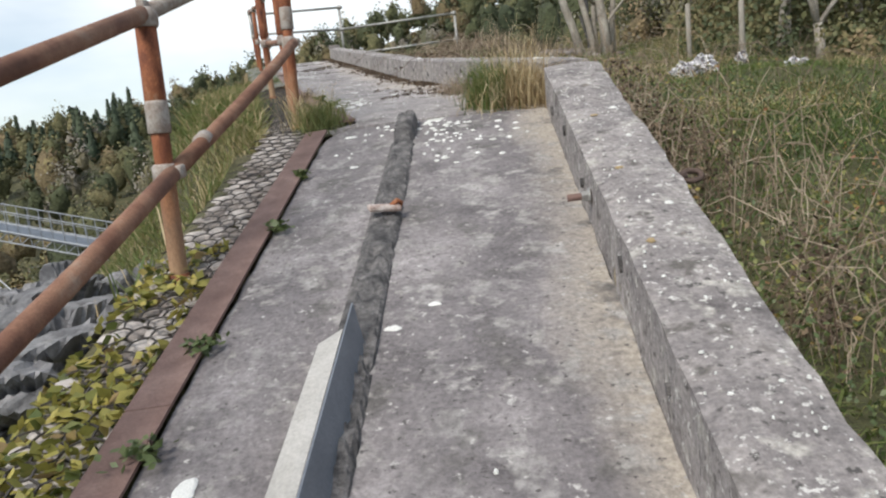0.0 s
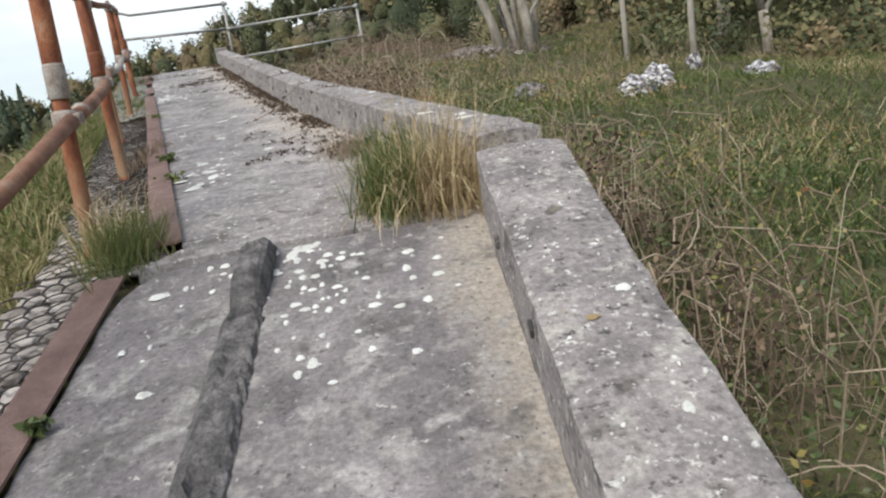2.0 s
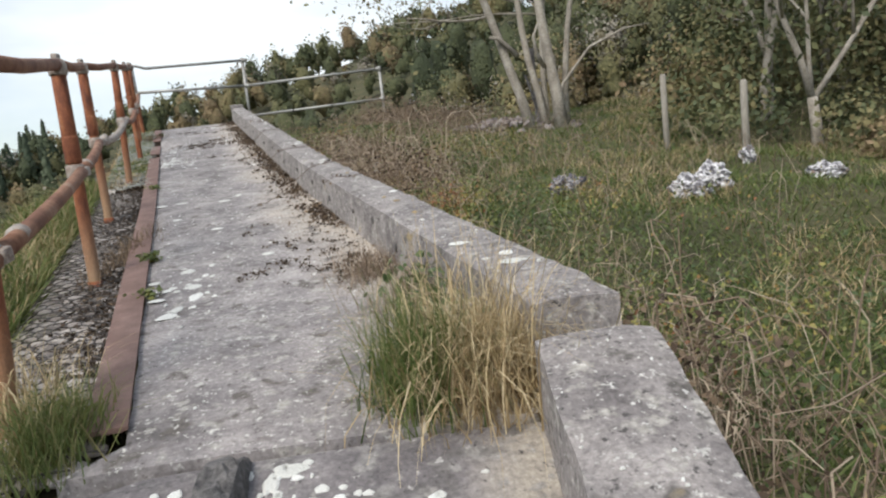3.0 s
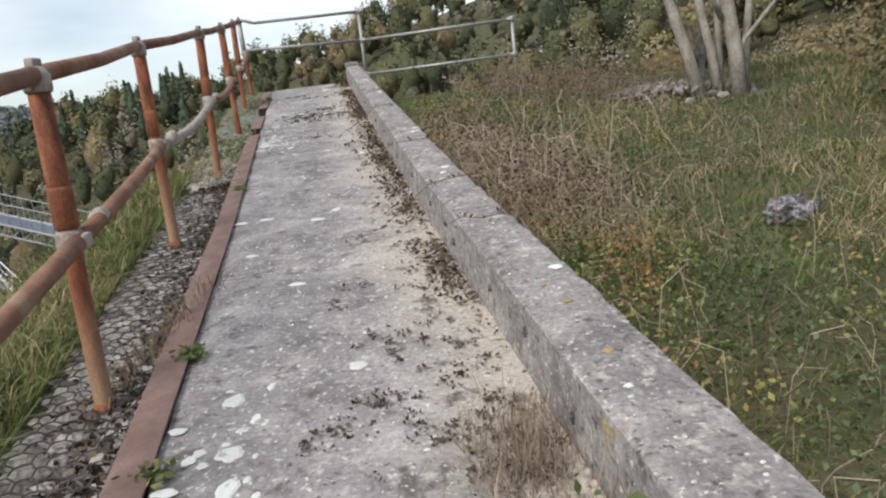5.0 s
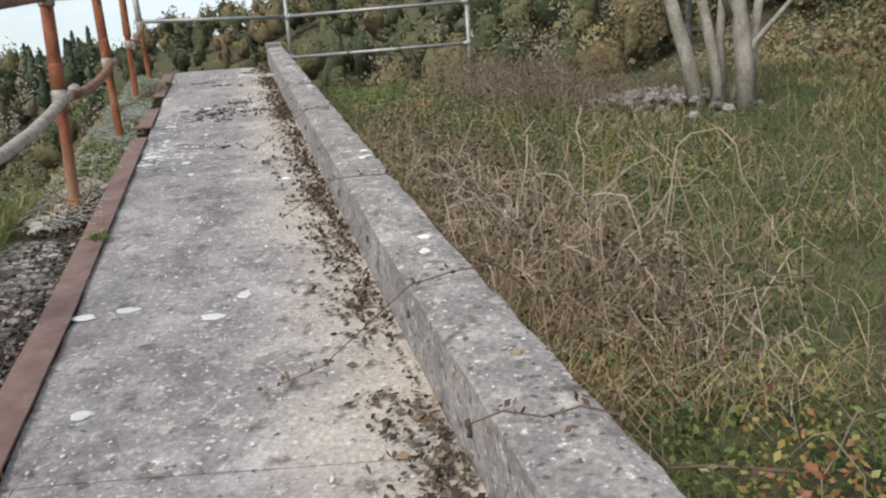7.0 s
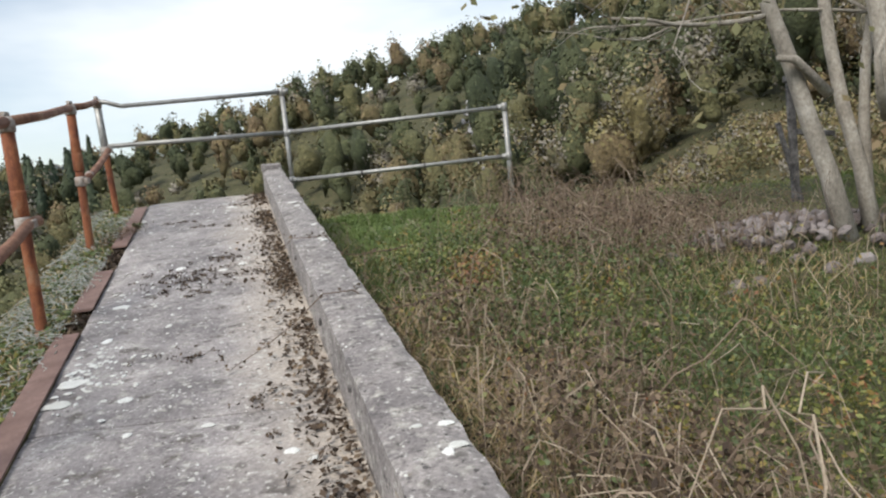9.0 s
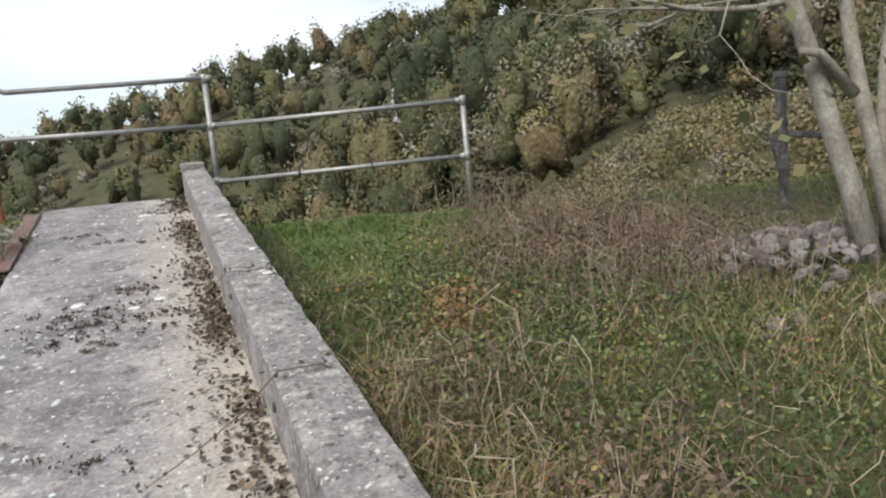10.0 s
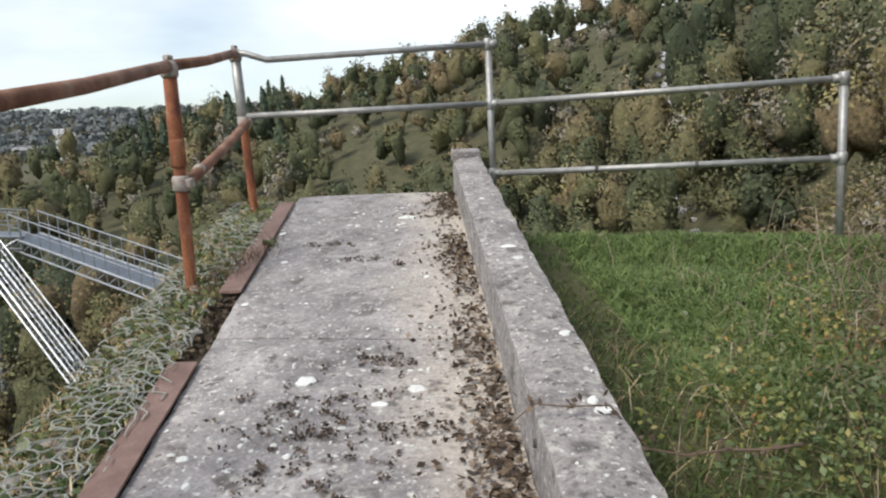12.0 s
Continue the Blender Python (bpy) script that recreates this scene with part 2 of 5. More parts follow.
M_LITTER = mat("brown_leaf_litter", [(0.0, (0.040, 0.027, 0.018)), (0.5, (0.095, 0.064, 0.042)), (1.0, (0.24, 0.175, 0.112))], by="tint", bump=0, grain=0.2, bump_scale=60.0, rough=0.85)
M_CREEPER = mat("yellowing_creeper_leaves", [(0.0, (0.09, 0.12, 0.03)), (0.4, (0.24, 0.23, 0.05)), (0.8, (0.42, 0.36, 0.09)), (1.0, (0.28, 0.20, 0.09))], by="tint", bump=0, grain=0.15, bump_scale=40.0, rough=0.6, thin=0.25)
M_WHITE = mat("white_render", [(0.3, (0.72, 0.72, 0.73)), (0.7, (0.82, 0.82, 0.82))], scale=0.3, bump=0, grain=0.04)


# ---- plan ----
def slab_z(y):
    """Height of the walkway's surface."""
    if y < 4.24:
        return 0.676 + 0.281 * (y - 2.694)
    if y < 8.3:
        return 1.285 + 0.124 * (y - 5.711)
    return 1.606 + 0.155 * (y - 8.3)


def edge_left(y):
    return -0.64 - 0.045 * (4.0 - y) if y < 4.24 else -0.90 - 0.2525 * (y - 5.94)


def kerb_in(y):
    return 0.56 - 0.066 * (3.87 - y) if y < 4.24 else 0.15 - 0.2445 * (y - 6.33)


def kerb_out(y):
    return 0.88 - 0.092 * (3.95 - y) if y < 4.24 else 0.46 - 0.249 * (y - 6.13)


def smooth(a, b, x):
    t = min(1.0, max(0.0, (x - a) / (b - a)))
    return t * t * (3 - 2 * t)


SKYLINE = [(-180, 2), (-120, 2), (-60, -2), (-46, -1.2), (-40, -0.3), (-34, 1.4), (-27, 2.6), (-20, 4.2), (-14, 5.5), (-9, 6.8), (-2, 8.4), (5, 9.7), (15, 11.2), (30, 14), (90, 13), (150, 6), (180, 2)]


def lerp_table(table, v):
    for (a, p), (b, q) in zip(table, table[1:]):
        if v <= b:
            return p + (q - p) * (v - a) / (b - a)
    return table[-1][1]


def hill(x, y):
    """The valley and the wooded slopes round it."""
    dx, dy = x, y - 8
    r = math.hypot(dx, dy)
    b = math.degrees(math.atan2(dx, dy))
    ridge = 2.6 + 150 * math.tan(radians(lerp_table(SKYLINE, b))) - 2.0
    floor = -13 + 14.5 * smooth(-22, 30, b) if b > -120 else -13 + 13 * smooth(-130, -170, b)
    if b > 120:
        floor = 1.5 - 1.5 * smooth(120, 180, b)
    z = floor + (ridge - floor) * smooth(22, 165, r) ** 0.85
    if r > 200:
        far_z = 2.6 + r * math.tan(radians(2.7)) if b < 0 else ridge
        z += (max(far_z, ridge) - z) * smooth(850, 1250, r)
    return z + 1.2 * noise.noise((x * 0.06, y * 0.06, 0)) * smooth(15, 40, r)


def ground_z(x, y):
    yy = min(max(y, -5.0), 16.4)
    s = slab_z(yy)
    dl, dr = edge_left(yy) - x, x - kerb_out(yy)
    n = noise.noise((x * 0.9, y * 0.9, 3.0)) * 0.10 + noise.noise((x * 2.6, y * 2.6, 7.0)) * 0.035
    if dl > 0:
        ledge = 0.36 + 0.45 * smooth(3.6, 6.0, y) * (1 - smooth(8.3, 10.5, y)) + 0.12 * smooth(4.0, 5.2, y) * (1 - smooth(9.5, 11.0, y))
        fall = 1.15 + 0.5 * smooth(9.5, 11.0, y)
        crest = 0.04 * smooth(4, 6, y) * (1 - smooth(8.5, 10.5, y))
        near = s - 0.07 - 0.02 * (1 - smooth(0.5, 0.7, dl)) + crest * smooth(0.5, 1.0, dl) + n * smooth(0.3, 0.8, dl) - fall * max(0.0, dl - ledge) * smooth(0, 0.5, dl - ledge)
    elif dr > 0:
        cross = 0.12 - 0.10 * smooth(5.0, 7.3, y) + 0.04 * smooth(8.6, 10.4, y) - 0.036 * smooth(11.0, 12.5, y)
        near = s - 0.20 - cross * min(dr, 3.6) - 0.22 * (1 - smooth(3.0, 5.0, y)) * smooth(0, 0.4, dr) + n * smooth(0.1, 0.6, dr)
        near -= 0.10 * max(0.0, dr - 3.6) * smooth(5.5, 7.5, y) * (1 - smooth(11.0, 13.0, y)) + 0.13 * smooth(12.0, 14.5, y)
    else:
        near = s - 0.33
    if y > 15.2:
        near -= 0.75 * (y - 15.2) * smooth(15.2, 16.6, y)
    r = math.hypot(x, y - 8)
    w = smooth(11, 30, r)
    return near * (1 - w) + hill(x, y) * w if w > 0 else near


# ---- building helpers ----
class Geo:
    """Collects vertices and faces of one mesh."""

    def __init__(self):
        self.v, self.f, self.t = [], [], []

    def add(self, v, f, tint=0.5):
        k = len(self.v)
        self.v.extend(tuple(p) for p in v)
        self.f.extend(tuple(i + k for i in q) for q in f)
        self.t.extend([tint] * len(v))
        return self

    def tube(self, pts, radius, sides=10, tint=0.5, caps=True):
        pts = [Vector(p) for p in pts]
        rad = radius if isinstance(radius, (list, tuple)) else [radius] * len(pts)
        v, f, up = [], [], None
        for i, p in enumerate(pts):
            d = (pts[min(i + 1, len(pts) - 1)] - pts[max(i - 1, 0)]).normalized()
            if up is None:
                up = d.orthogonal().normalized()
            up = (up - d * up.dot(d)).normalized()
            side = d.cross(up)
            for k in range(sides):
                a = 2 * math.pi * k / sides
                v.append(p + (up * math.cos(a) + side * math.sin(a)) * rad[i])
        for i in range(len(pts) - 1):
            for k in range(sides):
                a, b = i * sides + k, i * sides + (k + 1) % sides
                f.append((a, b, b + sides, a + sides))
        if caps:
            f.append(tuple(reversed(range(sides))))
            f.append(tuple(range((len(pts) - 1) * sides, len(pts) * sides)))
        return self.add(v, f, tint)

    def box(self, m, sx, sy, sz, bevel=0.0):
        bm = bmesh.new()
        bmesh.ops.create_cube(bm, size=1.0, matrix=Matrix.Diagonal((sx, sy, sz, 1)))
        if bevel:
            bmesh.ops.bevel(bm, geom=bm.edges[:], offset=bevel, segments=2, affect="EDGES", profile=0.5)
        bmesh.ops.transform(bm, matrix=m, verts=bm.verts[:])
        bm.verts.index_update()
        self.add([v.co.copy() for v in bm.verts], [[v.index for v in f.verts] for f in bm.faces])
        bm.free()
        return self

    def mesh(self, name, material, smooth_faces=False, across=None):
        me = bpy.data.meshes.new(name)
        me.from_pydata(self.v, [], self.f)
        at = me.attributes.new("tint", "FLOAT", "POINT")
        at.data.foreach_set("value", self.t)
        if across:
            at = me.attributes.new("across", "FLOAT", "POINT")
            at.data.foreach_set("value", across)
        me.materials.append(material)
        if smooth_faces:
            me.polygons.foreach_set("use_smooth", [True] * len(me.polygons))
        me.update()
        return me


def part(name, geo, material, parent=None, label="", smooth_faces=False, across=None):
    me = geo if isinstance(geo, bpy.types.Mesh) else geo.mesh(name, material, smooth_faces, across)
    ob = new(name, me)
    if parent:
        ob.parent = parent
    return tagged(ob, label) if label else ob


def thing(name, label, category, at=(0, 0, 0), group="", kind=""):
    ob = new(name)
    ob.empty_display_size = 0.1
    return tagged(ob, label, category, group, kind)


def soup(name, verts, faces_per, tints, material, label, category, kind="stuff", normals=None):
    """One mesh out of numpy arrays: verts (n, k, 3) and the faces of each piece."""
    n, k, _ = verts.shape
    loops, starts, totals = [], [], []
    base = np.arange(n)[:, None] * k
    sizes = [len(f) for f in faces_per]
    idx = np.concatenate([base + np.array(f)[None, :] for f in faces_per], axis=1)
    per = sum(sizes)
    st = (np.arange(n)[:, None] * per + np.cumsum([0] + sizes[:-1])[None, :]).ravel()
    me = bpy.data.meshes.new(name)
    me.vertices.add(n * k)
    me.vertices.foreach_set("co", verts.astype(np.float32).ravel())
    me.loops.add(n * per)
    me.loops.foreach_set("vertex_index", idx.astype(np.int32).ravel())
    me.polygons.add(n * len(sizes))
    me.polygons.foreach_set("loop_start", st.astype(np.int32))
    at = me.attributes.new("tint", "FLOAT", "POINT")
    at.data.foreach_set("value", np.repeat(tints, k).astype(np.float32))
    me.materials.append(material)
    me.update(calc_edges=True)
    me.validate()
    if normals is not None:
        me.polygons.foreach_set("use_smooth", np.ones(len(me.polygons), dtype=bool))
        me.normals_split_custom_set_from_vertices(np.repeat(normals, k, axis=0))
    return tagged(new(name, me), label, category, "", kind)


rng = np.random.default_rng(5)


def blades(base, height, width, lean, curl=0.5):
    """Grass blades: five points each, bending over. base (n, 3)."""
    n = len(base)
    a, b = rng.uniform(0, 2 * np.pi, n), rng.uniform(0, 2 * np.pi, n)
    side = np.stack([np.cos(b), np.sin(b), np.zeros(n)], 1) * width[:, None]
    out = np.stack([np.cos(a), np.sin(a), np.zeros(n)], 1) * (height * lean)[:, None]
    up = np.zeros((n, 3))
    up[:, 2] = height
    mid = base + out * 0.35 + up * 0.6
    tip = base + out + up * (1 - curl * lean[:, None] * 0.5)
    return np.stack([base - side, base + side, mid + side * 0.7, mid - side * 0.7, tip], 1)


BLADE_FACES = [(0, 1, 2, 3), (3, 2, 4)]


def leaf_quads(centres, size, flat=0.0, facing=None, jitter=0.2):
    """Rhombic leaves in random directions, or loosely turned to the given normals."""
    n = len(centres)
    u = rng.normal(size=(n, 3))
    if facing is not None:
        f = facing + rng.normal(0, jitter, (n, 3))
        f /= np.linalg.norm(f, axis=1)[:, None]
        u -= f * (u * f).sum(1)[:, None]
        u /= np.linalg.norm(u, axis=1)[:, None]
        w, s = np.cross(u, f), size[:, None]
        return np.stack([centres - u * s, centres + w * s * 0.7, centres + u * s, centres - w * s * 0.7], 1)
    u[:, 2] *= 1 - flat
    u /= np.linalg.norm(u, axis=1)[:, None]
    w = rng.normal(size=(n, 3))
    w[:, 2] *= 1 - flat
    w -= u * (w * u).sum(1)[:, None]
    w /= np.linalg.norm(w, axis=1)[:, None]
    s = size[:, None]
    return np.stack([centres - u * s, centres + w * s * 0.6, centres + u * s, centres - w * s * 0.6], 1)


LEAF_FACES = [(0, 1, 2, 3)]

# ---- ground ----
def axis(lo, hi, step, far, growth=1.16):
    mid = list(np.arange(lo, hi + 1e-6, step))
    up, down, s = [], [], step
    v = mid[-1]
    while v < far:
        s *= growth
        v += s
        up.append(v)
    s, v = step, mid[0]
    while v > -far:
        s *= growth
        v -= s
        down.append(v)
    return down[::-1] + mid + up


GX, GY = axis(-6.0, 6.0, 0.13, 1700), axis(-3.0, 18.0, 0.16, 1700)
g = Geo()
g.v = [(x, y, ground_z(x, y)) for y in GY for x in GX]
g.t = [0.5] * len(g.v)
w_ = len(GX)
g.f = [(j * w_ + i, j * w_ + i + 1, (j + 1) * w_ + i + 1, (j + 1) * w_ + i) for j in range(len(GY) - 1) for i in range(w_ - 1)]
ground = part("ground", g, M_EARTH, None, "", True)
tagged(ground, "rough hillside earth under grass, scrub and woodland", "ground", "", "structure")


# ---- concrete walkway ----
def strip(ys, lo_x, hi_x, top, thick, wear=0.006, cols=7, name="panel"):
    """A slab between two edges, with worn edges, as vertices and faces; also gives each point's share of the width."""
    geo, across = Geo(), []
    rows = []
    for y in ys:
        a, b, z = lo_x(y), hi_x(y), top(y)
        end = 0.012 if y in (ys[0], ys[-1]) else 0.0
        row = [(a, y, z - thick)]
        acr = [0.0]
        for k in range(cols + 1):
            f = k / cols
            chip = wear * (1 + noise.noise((a * 3, y * 9, k))) if k in (0, cols) else 0
            und = 0.003 * noise.noise((f * 3, y * 2.2, 1.7))
            row.append((a + (b - a) * f + (chip if k == 0 else -chip if k == cols else 0), y, z - chip * 1.2 + und - end))
            acr.append(f)
        row.append((b, y, z - thick))
        acr.append(1.0)
        rows.append(row)
        across += acr
    n = len(rows[0])
    v = [p for r in rows for p in r]
    f = []
    for j in range(len(rows) - 1):
        for k in range(n - 1):
            f.append((j * n + k, j * n + k + 1, (j + 1) * n + k + 1, (j + 1) * n + k))
        f.append((j * n + n - 1, j * n, (j + 1) * n, (j + 1) * n + n - 1))
    f.append(tuple(reversed(range(n))))
    f.append(tuple(range((len(rows) - 1) * n, len(rows) * n)))
    f = [tuple(reversed(q)) for q in f]
    geo.add(v, f)
    return geo, across


def span(a, b, step=0.12):
    n = max(2, int((b - a) / step))
    return [a + (b - a) * k / n for k in range(n + 1)]


walkway = thing("walkway", "long sloping concrete walkway, weathered and lichened", "walkway", kind="structure")
geo, acr = strip(span(-4.0, 4.17, 0.06), lambda y: edge_left(y) + 0.22 * max(0.0, (y - 3.93) / 0.24) ** 2, lambda y: kerb_in(y) + 0.01, slab_z, 0.3)
part("lower_panel", geo, M_SLAB_LOW, walkway, "dark stained concrete panel", False, acr)
PANELS = [(4.21, 7.35), (7.356, 10.42), (10.43, 13.05), (13.06, 15.62)]
for a, b in PANELS:
    geo, acr = strip(span(a, b), edge_left, lambda y: kerb_in(y) + 0.01, slab_z, 0.3)
    part("panel", geo, M_SLAB, walkway, "", False, acr)


def kerb(name, a, b, label):
    top = lambda y: slab_z(y) + 0.22
    geo, acr = strip(span(a, b, 0.06), kerb_in, kerb_out, top, 0.55, 0.008, 4)
    ob = part(name, geo, M_KERB, None)
    return tagged(ob, label, "kerb", "walkway kerbs", "structure")


kerb("kerb", -4.0, 4.16, "raised grey concrete kerb beside the lower walkway")
kerb("kerb", 4.40, 15.78, "long raised concrete kerb with lichen patches")
geo = Geo().box(pose((kerb_in(15.7) + kerb_out(15.7)) / 2 - 0.01, 15.72, slab_z(15.7) + 0.235, 8, 0, 14), 0.21, 0.14, 0.08, 0.012)
tagged(part("kerb_end_block", geo, M_KERB), "small raised concrete block on the kerb's end", "concrete block", "", "structure")


def edge_plate(a, b, inner):
    geo = Geo()
    ys = span(a, b, 0.25)
    sec = [(-0.112, 0.0), (-0.112, 0.012), (inner, 0.016), (inner, 0.006), (inner - 0.012, 0.004), (inner - 0.02, 0.0)]
    v = [(edge_left(y) + sx, y, slab_z(y) + sz + 0.004 * noise.noise((0, y * 3, 0))) for y in ys for sx, sz in sec]
    n = len(sec)
    f = [(j * n + k, (j + 1) * n + k, (j + 1) * n + (k + 1) % n, j * n + (k + 1) % n) for j in range(len(ys) - 1) for k in range(n)]
    f += [tuple(range(n)), tuple(reversed(range((len(ys) - 1) * n, len(ys) * n)))]
    geo.add(v, f)
    return tagged(part("steel_edge_strip", geo, M_PLATE), "brown painted steel angle along the concrete edge", "steel strip", "edge strips", "")


for a, b in [(-4.0, 1.72), (1.725, 4.10), (4.40, 6.52), (6.525, 9.3), (9.305, 11.5), (11.92, 12.78), (13.55, 15.35)]:
    edge_plate(a, b, 0.008 if a > 4.2 else 0.004)

# raised dark discs on the kerb's inner face: the shade of pits put into colour
geo = Geo()
rk_ = random.Random(3)
for y in [0.9, 1.45, 1.95, 2.7, 3.2, 3.75, 5.3, 5.75, 6.15, 6.6, 7.3, 7.9, 8.6, 9.4, 10.2, 11.0, 12.1]:
    x, z = kerb_in(y) - 0.001, slab_z(y) + rk_.uniform(0.07, 0.14)
    ring = []
    a0, b0 = rk_.uniform(0.006, 0.011), rk_.uniform(0.012, 0.024)
    for k in range(10):
        a = 2 * math.pi * k / 10
        q = rk_.uniform(0.8, 1.2)
        ring.append((x - 0.0025, y + a0 * q * math.cos(a), z + b0 * q * math.sin(a)))
    geo.add(ring + [(x + 0.01, p[1], p[2]) for p in ring], [tuple(range(10))] + [(k, (k + 1) % 10, 10 + (k + 1) % 10, 10 + k) for k in range(10)])
tagged(part("kerb_pits", geo, M_TAR), "small dark discs on the kerb's inner face, coloured as shaded pits", "pits", "", "stuff")

# ---- rusty tube railing ----
FEET = [(-1.06, 0.62, -0.03), (-0.98, 2.54, 0.52), (-0.885, 4.55, 1.02), (-1.22, 6.2, 1.22), (-1.78, 8.1, 1.46), (-2.19, 9.95, 1.74), (-2.56, 11.65, 2.0), (-3.14, 13.65, 2.32), (-3.54, 15.25, 2.52)]
TOPS = [(-1.03, 0.62, 0.94), (-0.945, 2.54, 1.50), (-0.835, 4.55, 2.17), (-1.22, 6.2, 2.41), (-1.79, 8.1, 2.70), (-2.15, 9.95, 2.98), (-2.575, 11.65, 3.23), (-3.12, 13.62, 3.54), (-3.57, 15.22, 3.79)]
MIDS = [0.45, 0.46, 0.53, 0.56, 0.55, 0.565, 0.565, 0.53, 0.62]
railing = thing("tube_railing", "rusty steel tube railing with clamped joints along the edge", "railing")
mids = []
for i, (fo, to, mi) in enumerate(zip(FEET, TOPS, MIDS)):
    fo, to = Vector(fo), Vector(to)
    at = lambda f, fo=fo, to=to: fo + (to - fo) * f
    last = i == len(FEET) - 1
    lower = Geo().tube([at(0.02 + 0.06 * k) for k in range(11)], 0.0305, 14)
    fade = [(1 - (v[2] - fo.z) / (to.z - fo.z)) * (1.0 if i < 6 else 0.55) for v in lower.v]
    post = part("post", lower, M_POST, railing, "", True, fade)
    part("sleeve", Geo().tube([at(0.60), at(0.605), at(0.985)], [0.030, 0.037, 0.034], 14), M_GALV if last else M_RUST, post, "galvanised sleeve" if last else "orange rusted sleeve", True)
    if not last:
        part("band", Geo().tube([at(0.598), at(0.60), at(0.70), at(0.71)], [0.037, 0.0385, 0.0385, 0.036], 14), M_CLAMP if i in (1, 2) else M_RUST, post, "", True)
    part("base_collar", Geo().tube([at(0.0) - Vector((0, 0, 0.06)), at(0.10)], 0.036, 12), M_RUST, post, "", True)
    mids.append(at(mi))
    part("top_clamp", Geo().tube([at(0.955), at(0.965), at(1.0), at(1.02)], [0.040, 0.044, 0.044, 0.03], 12).box(Matrix.Translation(at(1.03)), 0.03, 0.05, 0.03, 0.005), M_CLAMP, railing, "corroded clamp", True)
    part("mid_clamp", Geo().tube([at(mi - 0.032), at(mi - 0.025), at(mi + 0.025), at(mi + 0.032)], [0.034, 0.043, 0.043, 0.034], 12)
         .box(Matrix.Translation(at(mi) + Vector((0.05, 0, 0))) @ pose(0, 0, 0, 8, 0, 0), 0.03, 0.05, 0.045, 0.006), M_CLAMP, railing, "corroded clamp", True)
for i in range(len(FEET) - 1):
    a, b = Vector(TOPS[i]), Vector(TOPS[i + 1])
    sag = Vector((0, 0, -0.012))
    part("top_rail", Geo().tube([a, a.lerp(b, 0.5) + sag, b], 0.029, 14), M_CLAMP if i == 1 else M_RUST_RAIL, railing, "pale weathered rail" if i == 1 else "", True)
    if i == 6:
        part("rail_stub", Geo().tube([mids[i] + Vector((0.03, -0.02, 0)), mids[i] + Vector((0.035, 0.09, 0.012))], 0.029, 14), M_RUST_RAIL, railing, "cut end of a rusty rail", True)
        continue
    a, b = mids[i] + Vector((0.03, 0, 0)), mids[i + 1] + Vector((0.03, 0, 0))
    sag = Vector((0.01, 0, -0.05 if i in (4, 5) else -0.008))
    pts = [a.lerp(b, f) + sag * (4 * f * (1 - f)) for f in (0, 0.2, 0.4, 0.6, 0.8, 1)]
    mid = part("mid_rail", Geo().tube(pts, 0.029, 14), M_CLAMP if i == 4 else M_RUST_RAIL, railing, "", True)
    part("coupler", Geo().tube([a.lerp(b, 0.14), a.lerp(b, 0.17)], 0.034, 12), M_CLAMP, mid, "", True)

# ---- galvanised barrier at the upper end ----
barrier = thing("galvanised_barrier", "grey galvanised tube barrier across the upper end", "barrier")
G2, G3 = Vector((-1.87, 15.93, 0)), Vector((0.50, 15.62, 0))


def up(p, z):
    return Vector((p.x, p.y, z))


def gal(name, pts, r=0.025):
    return part(name, Geo().tube(pts, r, 12), M_GALV, barrier, "", True)


g1 = Vector(TOPS[-1])
crank = g1 + Vector((0.22, 0.03, -0.06))
gal("top_rail", [g1, g1 + Vector((0.08, 0.0, -0.01)), crank, crank.lerp(up(G2, 3.80), 0.5), up(G2, 3.80)], 0.023)
gal("mid_rail", [mids[-1] + Vector((0.02, 0, 0.04)), up(G2, 3.36)], 0.023)
gal("post", [up(G2, 2.45), up(G2, 3.83)], 0.026)
gal("top_rail", [up(G2, 3.36), up(G3, 3.37)], 0.023)
gal("low_rail", [up(G2, 2.83), up(G3, 2.85)], 0.023)
gal("post", [up(G3, 2.2), up(G3, 3.40)], 0.027)
for p, z in [(G2, 3.80), (G2, 3.36), (G3, 3.37), (G3, 2.85), (G2, 2.83)]:
    c = up(p, z)
    part("elbow", Geo().tube([c - Vector((0, 0, 0.045)), c - Vector((0, 0, 0.04)), c + Vector((0, 0, 0.036)), c + Vector((0, 0, 0.042))], [0.028, 0.035, 0.035, 0.028], 12)
         .tube([c, c + Vector((-0.07 if p is G3 else 0.07, 0, 0))], 0.031, 12), M_GALV, barrier, "pale cast fitting", True)
for f in (0.33, 0.62):
    c = up(G2, 2.83).lerp(up(G3, 2.85), f)
    d = (G3 - G2).normalized() * 0.012
    part("tape_band", Geo().tube([c - d, c + d], 0.027, 12), M_TAR, barrier, "black tape band", True)


